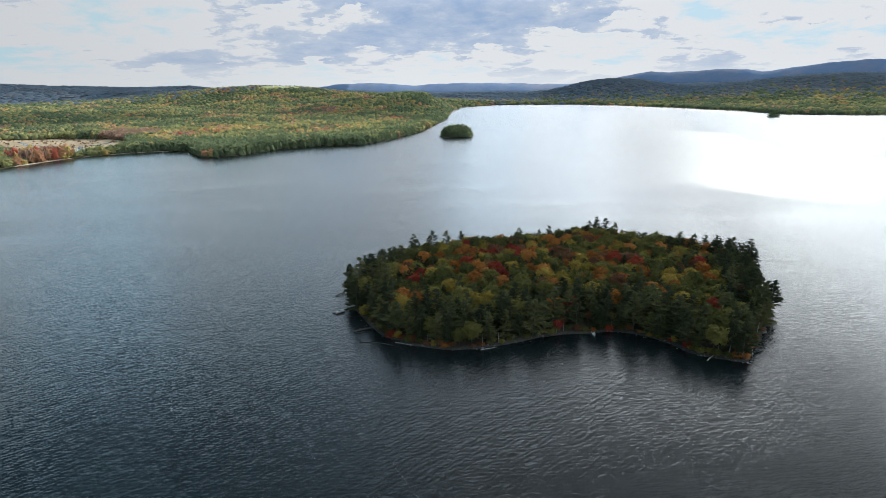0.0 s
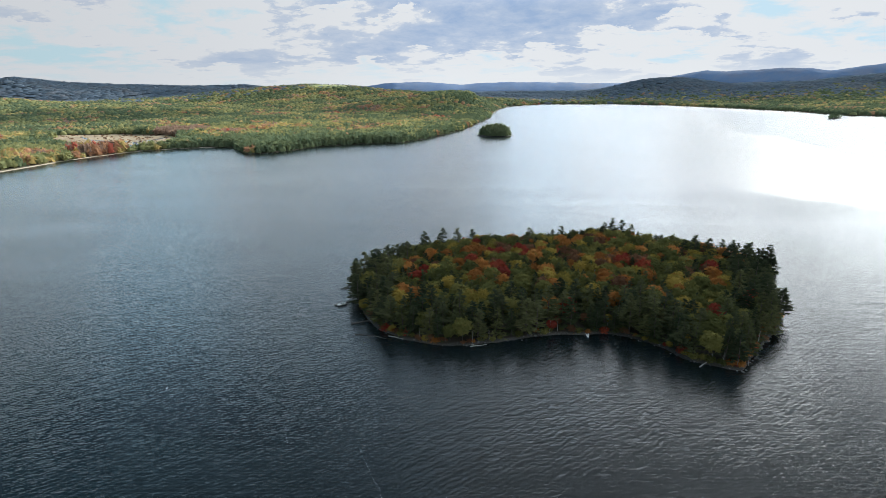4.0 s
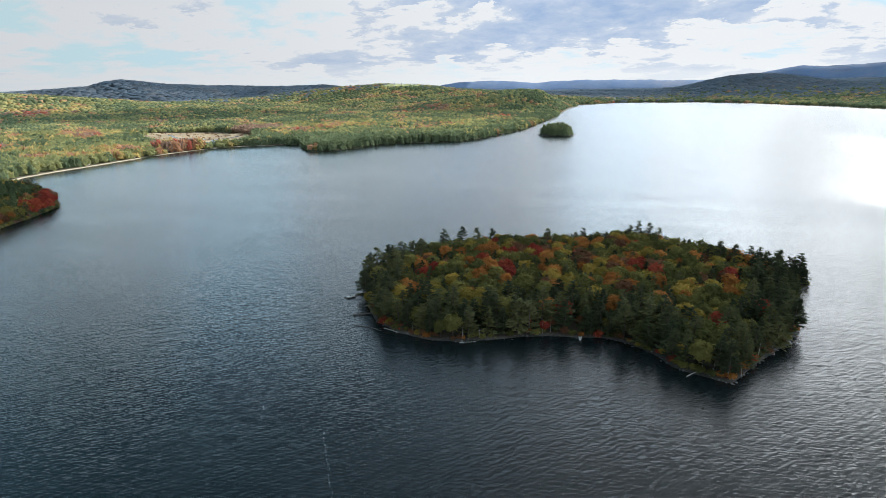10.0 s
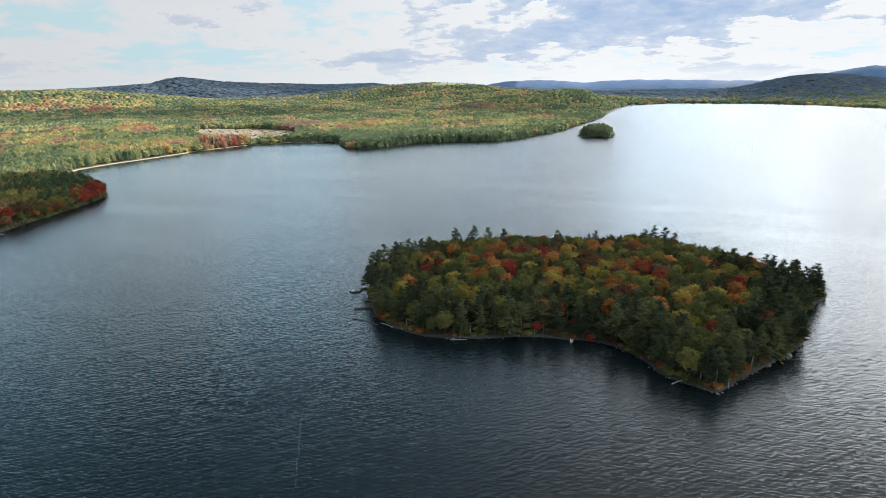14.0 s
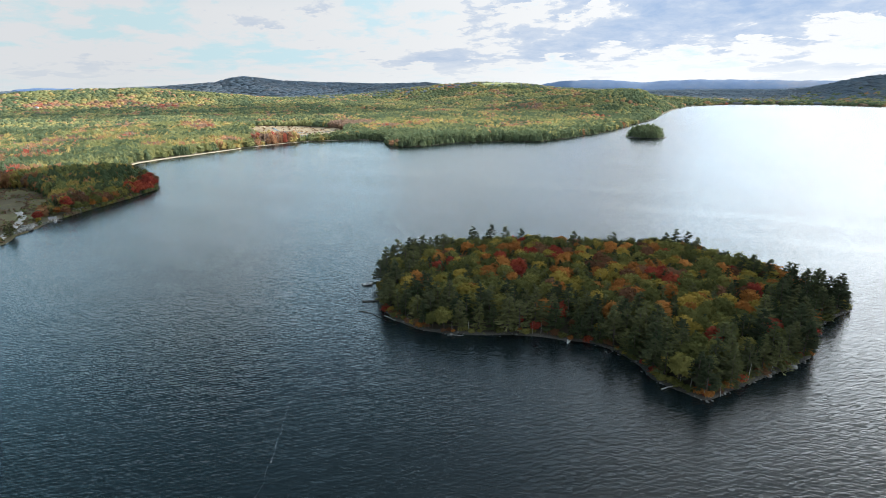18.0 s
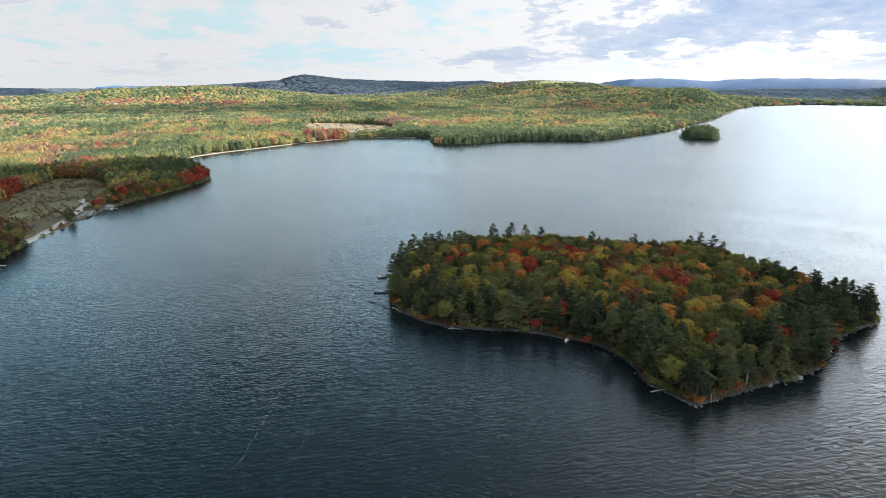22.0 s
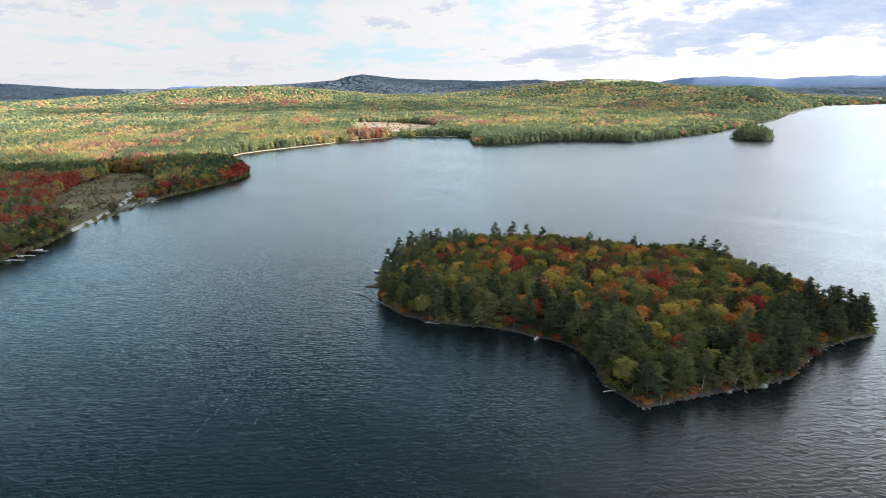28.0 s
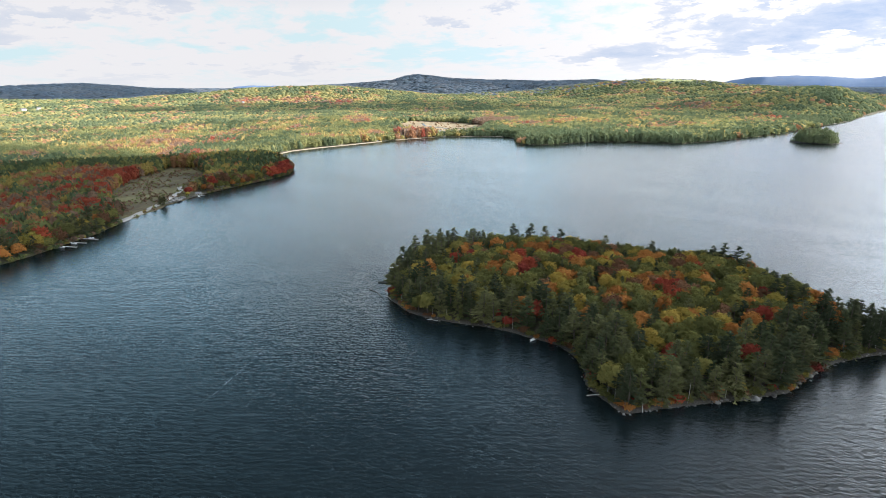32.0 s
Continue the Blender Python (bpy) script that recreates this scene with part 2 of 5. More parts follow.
def leaf_set():
    """Leaves of the single trees."""
    return {
        "pine": leaf("pine_needles", [(0.2, (0.033, 0.043, 0.026)), (0.5, (0.080, 0.088, 0.045)), (0.8, (0.170, 0.165, 0.070))], False, 0.15),
        "hemlock": leaf("hemlock_needles", [(0.2, (0.030, 0.044, 0.025)), (0.5, (0.080, 0.092, 0.044)), (0.8, (0.165, 0.165, 0.066))], False, 0.2),
        "green": leaf("green_leaves", [(0.15, (0.076, 0.084, 0.031)), (0.5, (0.152, 0.150, 0.050)), (0.85, (0.285, 0.245, 0.074))]),
        "yellow": leaf("yellow_leaves", [(0.15, (0.19, 0.165, 0.042)), (0.5, (0.33, 0.245, 0.055)), (0.85, (0.50, 0.35, 0.085))]),
        "orange": leaf("orange_leaves", [(0.15, (0.23, 0.100, 0.035)), (0.5, (0.38, 0.155, 0.045)), (0.85, (0.56, 0.26, 0.078))]),
        "red": leaf("red_leaves", [(0.15, (0.175, 0.037, 0.030)), (0.5, (0.312, 0.062, 0.041)), (0.85, (0.450, 0.112, 0.056))]),
        "brown": leaf("russet_leaves", [(0.15, (0.108, 0.058, 0.036)), (0.5, (0.192, 0.096, 0.054)), (0.85, (0.276, 0.150, 0.084))]),
    }


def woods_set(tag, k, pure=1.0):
    """Leaves of the joined woods; k lightens the distant ones, standing in for haze."""
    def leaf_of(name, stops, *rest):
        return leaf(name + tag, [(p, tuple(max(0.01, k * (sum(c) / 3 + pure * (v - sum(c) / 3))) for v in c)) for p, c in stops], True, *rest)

    return {
        "pine": leaf_of("pine_needles_woods", [(0.15, (0.062, 0.088, 0.056)), (0.5, (0.098, 0.122, 0.070)), (0.85, (0.15, 0.165, 0.088))], 0.4),
        "green": leaf_of("green_leaves_woods", [(0.2, (0.11, 0.13, 0.07)), (0.5, (0.18, 0.185, 0.09)), (0.8, (0.27, 0.25, 0.115))]),
        "yellow": leaf_of("yellow_leaves_woods", [(0.15, (0.21, 0.18, 0.085)), (0.5, (0.30, 0.24, 0.105)), (0.85, (0.39, 0.30, 0.135))]),
        "orange": leaf_of("orange_leaves_woods", [(0.15, (0.19, 0.115, 0.072)), (0.5, (0.28, 0.165, 0.10)), (0.85, (0.37, 0.225, 0.135))]),
        "red": leaf_of("red_leaves_woods", [(0.15, (0.18, 0.055, 0.045)), (0.5, (0.28, 0.09, 0.065)), (0.85, (0.40, 0.16, 0.10))]),
        "brown": leaf_of("russet_leaves_woods", [(0.15, (0.12, 0.085, 0.065)), (0.5, (0.20, 0.14, 0.105)), (0.85, (0.29, 0.21, 0.16))]),
        # aerial haze put into the leaf colour as a pale blue
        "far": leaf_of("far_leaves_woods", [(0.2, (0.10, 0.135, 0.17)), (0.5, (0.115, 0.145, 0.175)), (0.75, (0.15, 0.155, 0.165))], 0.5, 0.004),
    }


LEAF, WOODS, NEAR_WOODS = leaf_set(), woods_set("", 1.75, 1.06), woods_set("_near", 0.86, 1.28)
BARK = plain("bark", [(0.2, (0.05, 0.038, 0.03)), (0.8, (0.16, 0.13, 0.11))], 1.5, 0.95)
PALE_BARK = plain("pale_bark", [(0.2, (0.22, 0.2, 0.18)), (0.8, (0.5, 0.48, 0.44))], 1.5, 0.9)
ROCK = plain("granite", [(0.2, (0.04, 0.037, 0.034)), (0.55, (0.085, 0.08, 0.076)), (0.85, (0.19, 0.18, 0.17))], 0.8, 0.9, 0.0, 0.6)
SAND = plain("sand", [(0.2, (0.28, 0.23, 0.16)), (0.8, (0.42, 0.36, 0.27))], 0.15, 0.95)
WEATHERED = plain("weathered_boards", [(0.2, (0.20, 0.19, 0.175)), (0.8, (0.40, 0.38, 0.35))], 1.2, 0.85)
POST = plain("dark_post_wood", [(0.2, (0.03, 0.026, 0.022)), (0.8, (0.09, 0.075, 0.06))], 2.0, 0.85)


def make_water():
    m, n = material("lake_water")
    pos = n.add("ShaderNodeNewGeometry").outputs["Position"]
    def turned(angle, stretch=1.0):
        t = n.add("ShaderNodeMapping", Vector=pos, Rotation=(0, 0, radians(-angle))).outputs[0]
        return n.add("ShaderNodeMapping", Vector=t, Scale=(stretch, 1.0, 1.0)).outputs[0]

    def train(angle, length, crook=9.0):
        """Slope of a train of waves whose crests lie at that angle from +x."""
        w = n.add("ShaderNodeTexWave", Vector=turned(angle, 0.4), Scale=0.314 / length, Distortion=crook, Detail=2.0, Detail_Scale=2.2, Detail_Roughness=0.6)
        w.wave_type, w.bands_direction = "BANDS", "Y"
        return n.math("SUBTRACT", w.outputs["Fac"], 0.5)

    def chop(angle, stretch, scale):
        return n.math("SUBTRACT", n.noise(turned(angle, stretch), scale, 2.0, 0.55), 0.5)

    gust = n.noise(n.add("ShaderNodeMapping", Vector=pos, Rotation=(0, 0, radians(20)), Scale=(0.5, 1.9, 1)).outputs[0], 0.008, 6.0, 0.65)
    amp = n.ramp(gust, [(0.3, (0.55, 0.55, 0.55)), (0.5, (0.95, 0.95, 0.95)), (0.7, (1.15, 1.15, 1.15))])
    a, b, c = train(4, 1.5), train(38, 2.0), train(22, 0.8)
    along_x, fine = chop(-10, 0.7, 2.6), chop(20, 0.6, 5.2)
    nx, ny = 0.0, 0.0
    for slope, angle, k in ((a, 4, 0.12), (b, 38, 0.12), (c, 22, 0.12), (along_x, -70, 0.32), (fine, 20, 0.42)):
        nx = n.math("ADD", n.math("MULTIPLY", slope, -k * math.sin(radians(angle))), nx)
        ny = n.math("ADD", n.math("MULTIPLY", slope, k * math.cos(radians(angle))), ny)
    nx, ny = n.math("MULTIPLY", nx, amp), n.math("MULTIPLY", ny, amp)
    wave = n.add("ShaderNodeVectorMath", "NORMALIZE", i0=n.add("ShaderNodeCombineXYZ", i0=nx, i1=ny, i2=1.0).outputs[0]).outputs[0]
    tint = n.mix(gust, (0.0045, 0.008, 0.009), (0.007, 0.012, 0.013))
    p = n.add("ShaderNodeBsdfPrincipled", Base_Color=tint, Roughness=0.21, IOR=1.33, Normal=wave)
    finish(n, p.outputs[0])
    return m


WATER = make_water()


def make_land():
    """Ground under the woods: duff, grass in openings, sand near the lake."""
    m, n = material("land")
    pos = n.add("ShaderNodeNewGeometry").outputs["Position"]
    a = n.noise(pos, 0.02, 5.0, 0.6)
    b = n.noise(pos, 0.3, 4.0, 0.6)
    f = n.math("ADD", n.math("MULTIPLY", a, 0.6), n.math("MULTIPLY", b, 0.4))
    col = n.ramp(f, [(0.25, (0.045, 0.05, 0.025)), (0.5, (0.08, 0.072, 0.038)), (0.75, (0.12, 0.095, 0.055))])
    # with distance the ridges' ground turns to a painted haze blue
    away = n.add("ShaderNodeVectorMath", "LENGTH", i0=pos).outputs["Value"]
    far_haze = n.ramp(f, [(0.25, (0.085, 0.115, 0.14)), (0.75, (0.12, 0.145, 0.16))])
    col = n.mix(n.ramp(n.math("MULTIPLY", away, 0.0002), [(0.64, (0, 0, 0)), (0.76, (1, 1, 1))]), col, far_haze)
    d = n.add("ShaderNodeBsdfPrincipled", Base_Color=col, Roughness=1.0)
    finish(n, d.outputs[0])
    return m


LAND = make_land()

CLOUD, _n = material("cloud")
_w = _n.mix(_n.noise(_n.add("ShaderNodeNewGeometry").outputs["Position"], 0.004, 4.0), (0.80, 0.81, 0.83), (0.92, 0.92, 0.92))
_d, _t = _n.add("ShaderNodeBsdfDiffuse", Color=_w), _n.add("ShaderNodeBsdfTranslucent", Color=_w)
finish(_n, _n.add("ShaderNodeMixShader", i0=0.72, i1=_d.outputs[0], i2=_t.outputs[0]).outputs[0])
# the blue is distance haze, painted into the ridges' base colour
HAZE_BLUE = plain("far_blue_woods", [(0.25, (0.06, 0.12, 0.25)), (0.5, (0.10, 0.165, 0.28)), (0.75, (0.19, 0.20, 0.25))], 0.003, 1.0, 0.0, 0.0, 6.0)
GRASS = plain("field_grass", [(0.35, (0.055, 0.036, 0.018)), (0.5, (0.098, 0.074, 0.030)), (0.62, (0.15, 0.13, 0.05))], 0.018, 1.0, 0.0, 0.2, 12.0)
REED = plain("marsh_reeds", [(0.3, (0.14, 0.10, 0.058)), (0.5, (0.25, 0.19, 0.11)), (0.7, (0.36, 0.28, 0.17))], 0.012, 1.0, 0.0, 0.2, 12.0)
HAY = plain("hay_field", [(0.3, (0.16, 0.19, 0.07)), (0.5, (0.24, 0.26, 0.10)), (0.7, (0.33, 0.31, 0.15))], 0.01, 1.0, 0.0, 0.2, 12.0)
GRAVEL = plain("gravel_road", [(0.2, (0.26, 0.235, 0.21)), (0.8, (0.42, 0.39, 0.355))], 0.4, 0.95)
WHITE_PAINT = plain("white_paint", [(0.2, (0.62, 0.62, 0.60)), (0.8, (0.80, 0.80, 0.79))], 0.6, 0.6)
BEIGE_SIDING = plain("beige_siding", [(0.2, (0.36, 0.31, 0.25)), (0.8, (0.5, 0.45, 0.37))], 0.6, 0.8)
SHINGLE = plain("grey_shingles", [(0.2, (0.10, 0.10, 0.105)), (0.8, (0.26, 0.25, 0.25))], 0.9, 0.9)
GLASS = plain("dark_window_glass", [(0.2, (0.02, 0.025, 0.03)), (0.8, (0.05, 0.055, 0.06))], 0.5, 0.1)
ALUMINIUM = plain("aluminium_hull", [(0.2, (0.42, 0.43, 0.44)), (0.8, (0.62, 0.63, 0.64))], 0.8, 0.4, 0.3)


# ---- the lie of the land ----
COAST = [(-255, -420), (-262, 0), (-287, 103), (-298, 128), (-312, 150), (-330, 180), (-364, 215), (-402, 266), (-429, 315), (-443, 358), (-459, 422),
         (-478, 470), (-512, 502), (-550, 520), (-640, 556), (-700, 587), (-724, 640), (-726, 701), (-716, 810), (-712, 912), (-675, 1025),
         (-623, 1066), (-560, 1098), (-503, 1092), (-472, 1040), (-424, 974), (-375, 1000), (-322, 1100), (-250, 1146), (-165, 1165), (-118, 1265),
         (-60, 1454), (-15, 1760), (20, 1987), (32, 2300), (58, 2650), (124, 3060), (335, 3312), (552, 3240), (719, 3233), (956, 2955),
         (1107, 2604), (1204, 2283), (1239, 1990), (1488, 1870), (1900, 1750), (2500, 1300), (2700, 0), (2000, -1800), (0, -2300), (-300, -1500)]
ISLAND = [(-45, 272), (-38, 257), (-30, 246), (-15, 236), (0, 231), (14, 231), (31, 236), (46, 242), (60, 246), (73, 246), (86, 248), (97, 243),
          (107, 234), (113, 224), (121, 219), (134, 214), (146, 229), (156, 242), (167, 254), (178, 270), (182, 288), (189, 311), (200, 328),
          (208, 338), (205, 350), (190, 362), (172, 373), (150, 392), (125, 412), (95, 410), (60, 397), (20, 387), (-15, 376), (-42, 347), (-60, 312), (-54, 288)]


def signed(poly, x, y):
    """Metres from the outline, positive inside, for arrays of points."""
    p = np.asarray(poly, float)
    q = np.roll(p, -1, axis=0)
    best, inside = np.full(x.shape, 1e18), np.zeros(x.shape, bool)
    for (ax, ay), (bx, by) in zip(p, q):
        dx, dy = bx - ax, by - ay
        u = np.clip(((x - ax) * dx + (y - ay) * dy) / (dx * dx + dy * dy), 0, 1)
        best = np.minimum(best, (x - ax - u * dx) ** 2 + (y - ay - u * dy) ** 2)
        if ay != by:
            inside ^= ((ay > y) != (by > y)) & (x < ax + (y - ay) * dx / dy)
    return np.where(inside, 1, -1) * np.sqrt(best)


def wavy(x, y, size, seed=0.0):
    """Smooth noise in about -1..1 with features of that size."""
    k = 2 * math.pi / size
    return (np.sin(k * (x + 0.31 * y) + 1.7 * seed + 1.3 * np.sin(k * 0.63 * y + seed)) + np.sin(k * (0.83 * y - 0.42 * x) + 2.9 * seed + 1.1 * np.sin(k * 0.71 * x + 2 * seed))
            + 0.6 * np.sin(k * 1.9 * (0.6 * x + 0.8 * y) + 5.1 * seed)) / 2.2


# hills: x, y, height, half-widths along x and y, turn in degrees
HILLS = [(2450, 3450, 62, 800, 480, -36), (-2430, 2050, 62, 620, 520, 30), (-770, 3300, 76, 760, 380, 5), (-1350, 3350, 40, 600, 500, 10), (-140, 2540, 78, 430, 320, 0),
         (1180, 3950, 118, 430, 330, -10), (2300, 3350, 60, 700, 500, -25), (-2900, 600, 30, 400, 900, 0), (-2750, 1700, 26, 500, 300, 40)]
# the long wooded ridge that closes the land: bearing in degrees, height of its crest
RIDGE = [(-100, 136), (-84, 148), (-78.7, 156), (-75, 167), (-72.8, 169), (-70, 148), (-68, 130), (-64, 120), (-55, 121), (-50.5, 138), (-46.5, 154), (-45, 162), (-43.6, 193), (-42.6, 203), (-41.4, 192),
         (-39.5, 172), (-37, 160), (-33, 148), (-30.5, 138), (-27.5, 139), (-25, 142), (-22.4, 118), (-19.5, 116), (-15, 104), (-10, 82), (-4, 62), (8, 60), (14, 92), (25, 108), (40, 118), (60, 118)]


def land_height(x, y):
    d = -signed(COAST, x, y)
    rise = np.where(d > 0, 0.5 * (1 - np.exp(-d / 4)) + 1.5 * (1 - np.exp(-d / 60)) + 0.017 * np.maximum(d - 150, 0), 0.12 * d)
    h = rise
    for hx, hy, hh, wx, wy, turn in HILLS:
        c, s = math.cos(radians(turn)), math.sin(radians(turn))
        u, v = (x - hx) * c + (y - hy) * s, (y - hy) * c - (x - hx) * s
        h = h + np.where(d > 0, hh * np.exp(-(u / wx) ** 2 - (v / wy) ** 2) * np.clip(d / 120, 0, 1), 0)
    away, bearing = np.hypot(x - 100, y), np.degrees(np.arctan2(x - 100, y))
    crest = np.interp(bearing, *zip(*RIDGE))
    u = np.clip((away - 3560 - 160 * wavy(x, y, 800, 4.4)) / 1000, 0, 1)
    h = np.where(d > 0, np.maximum(h, (crest - 14) * u * u * (3 - 2 * u) + 0.25 * h * (1 - u)), h)
    roll = np.clip(d / 600, 0, 1) * np.clip((4900 - away) / 1400, 0, 1) * (6 * wavy(x, y, 900, 1.0) + 3 * wavy(x, y, 330, 2.0))
    return np.maximum(h + np.where(d > 0, roll, 0), np.where(d > 0, 0.25 * np.minimum(d, 4) / 4, -6))


def island_height(x, y):
    d = signed(ISLAND, x, y)
    return np.where(d > 0, 0.9 * (1 - np.exp(-d / 1.5)) + 5.0 * (1 - np.exp(-np.maximum(d - 3, 0) / 32)), np.maximum(0.5 * d, -3))


def mesh_from(name, verts, faces, mat, smooth=False):
    me = bpy.data.meshes.new(name)
    verts, faces = np.asarray(verts, np.float32), np.asarray(faces, np.int32)
    k = faces.shape[1]
    me.vertices.add(len(verts))
    me.vertices.foreach_set("co", verts.ravel())
    me.loops.add(faces.size)
    me.loops.foreach_set("vertex_index", faces.ravel())
    me.polygons.add(len(faces))
    me.polygons.foreach_set("loop_start", np.arange(0, faces.size, k, dtype=np.int32))
    me.polygons.foreach_set("loop_total", np.full(len(faces), k, np.int32))
    me.update(calc_edges=True)
    me.validate()
    me.materials.append(mat)
    me.polygons.foreach_set("use_smooth", np.full(len(me.polygons), smooth))
    return me


def grid_faces(nu, nv, wrap=False):
    i, j = np.meshgrid(np.arange(nu if wrap else nu - 1), np.arange(nv - 1), indexing="ij")
    i2 = (i + 1) % nu
    return np.stack([i * nv + j, i2 * nv + j, i2 * nv + j + 1, i * nv + j + 1], -1).reshape(-1, 4)


def make_ground():
    az = np.concatenate([np.linspace(-95, 55, 330), np.linspace(55, 265, 50)[1:-1]])
    r = np.concatenate([np.linspace(5, 1300, 130), np.geomspace(1300, 4930, 90)[1:]])
    A, R = np.meshgrid(np.radians(az), r, indexing="ij")
    x, y = 100 + R * np.sin(A), R * np.cos(A)
    z = land_height(x, y)
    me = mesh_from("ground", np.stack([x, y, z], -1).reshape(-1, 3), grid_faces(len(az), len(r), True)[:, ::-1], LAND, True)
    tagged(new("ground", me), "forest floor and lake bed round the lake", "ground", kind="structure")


make_ground()


def make_lake():
    n = 97
    a = np.linspace(0, 2 * math.pi, n)[:-1]
    r = np.array([0.0, 60, 200, 600, 1500, 3400, 4900])
    A, R = np.meshgrid(a, r, indexing="ij")
    me = mesh_from("lake", np.stack([100 + R * np.sin(A), R * np.cos(A), 0 * A], -1).reshape(-1, 3), grid_faces(len(a), len(r), True)[:, ::-1], WATER)
    tagged(new("water", me), "dark rippled lake water with glare towards the sun", "lake", kind="structure")


make_lake()


def make_island_soil():
    """Dark duff under the trees, a strip of pale gravel and stones along the water."""
    m, n = material("island_soil")
    pos = n.add("ShaderNodeNewGeometry").outputs["Position"]
    a, b = n.noise(pos, 0.2, 5.0, 0.6), n.noise(pos, 2.2, 4.0, 0.65)
    duff = n.ramp(n.math("ADD", n.math("MULTIPLY", a, 0.6), n.math("MULTIPLY", b, 0.4)), [(0.25, (0.022, 0.017, 0.011)), (0.6, (0.05, 0.037, 0.022)), (0.8, (0.085, 0.066, 0.036))])
    gravel = n.ramp(b, [(0.3, (0.025, 0.021, 0.017)), (0.5, (0.06, 0.052, 0.043)), (0.7, (0.13, 0.118, 0.10))])
    height = n.math("ADD", n.add("ShaderNodeSeparateXYZ", i0=pos).outputs[2], n.math("MULTIPLY", n.math("SUBTRACT", a, 0.5), 0.9))
    col = n.mix(n.ramp(height, [(0.45, (1, 1, 1)), (0.75, (0, 0, 0))]), duff, gravel)
    bump = n.add("ShaderNodeBump", Strength=0.5, Distance=0.15, Height=b)
    finish(n, n.add("ShaderNodeBsdfPrincipled", Base_Color=col, Roughness=0.95, Normal=bump.outputs[0]).outputs[0])
    return m


ISLAND_SOIL = make_island_soil()


def make_island_ground():
    u, v = np.meshgrid(np.arange(-75, 226, 2.0), np.arange(198, 430, 2.0), indexing="ij")
    z = island_height(u, v) + np.where(signed(ISLAND, u, v) > 0, 0.25 * wavy(u, v, 14, 3.0), 0)
    me = mesh_from("island_ground", np.stack([u, v, z], -1).reshape(-1, 3), grid_faces(u.shape[0], u.shape[1]), ISLAND_SOIL, True)
    tagged(new("island_ground", me), "low wooded island of dark forest soil with a stony shore", "island", kind="structure")


make_island_ground()


# ---- trees ----
def rng(seed):
    return np.random.default_rng(seed)


def sprays(centres, normals, size, g):
    """Leaf sprays: pointed scraps round the centres."""
    n = len(centres)
    nor = normals + 0.55 * g.normal(size=(n, 3))
    nor /= np.linalg.norm(nor, axis=1, keepdims=True) + 1e-9
    a = np.cross(nor, g.normal(size=(n, 3)))
    a /= np.linalg.norm(a, axis=1, keepdims=True) + 1e-9
    b = np.cross(nor, a)
    s = (np.asarray(size) * g.uniform(0.65, 1.35, n))[:, None]
    w = g.uniform(0.45, 1.0, n)[:, None]
    v = np.stack([centres - a * s - b * s * w, centres - a * s * 0.6 + b * s * w, centres + a * s * 1.5 + nor * 0.2 * s], 1).reshape(-1, 3)
    return v, np.arange(3 * n).reshape(n, 3)


def plumes(roots, ways, size, g):
    """Needle plumes: long pointed scraps lying out along the branches."""
    n = len(roots)
    ways = ways / (np.linalg.norm(ways, axis=1, keepdims=True) + 1e-9)
    flat = np.cross(ways, (0, 0, 1.0)) + 0.45 * g.normal(size=(n, 3))
    flat /= np.linalg.norm(flat, axis=1, keepdims=True) + 1e-9
    s = np.asarray(size)[:, None]
    wide = s * g.uniform(0.35, 0.65, n)[:, None]
    v = np.stack([roots - flat * wide - ways * 0.3 * s, roots + flat * wide, roots + ways * 2.4 * s], 1).reshape(-1, 3)
    return v, np.arange(3 * n).reshape(n, 3)


def tube(path, radii, sides=6):
    """A tapered limb along a path."""
    path = np.asarray(path, float)
    vs = []
    for i, p in enumerate(path):
        d = path[min(i + 1, len(path) - 1)] - path[max(i - 1, 0)]
        d /= np.linalg.norm(d) + 1e-9
        a = np.cross(d, (0.31, 0.95, 0.05))
        a /= np.linalg.norm(a) + 1e-9
        b = np.cross(d, a)
        t = np.arange(sides) * 2 * math.pi / sides
        vs.append(p + radii[i] * (np.cos(t)[:, None] * a + np.sin(t)[:, None] * b))
    m = len(path)
    f = [[i * sides + j, i * sides + (j + 1) % sides, (i + 1) * sides + (j + 1) % sides, (i + 1) * sides + j] for i in range(m - 1) for j in range(sides)]
    return np.concatenate(vs), np.array(f)


def join(parts):
    vs, fs, k = [], [], 0
    for v, f in parts:
        vs.append(v)
        fs.append(f + k)
        k += len(v)
    return np.concatenate(vs), np.concatenate(fs)


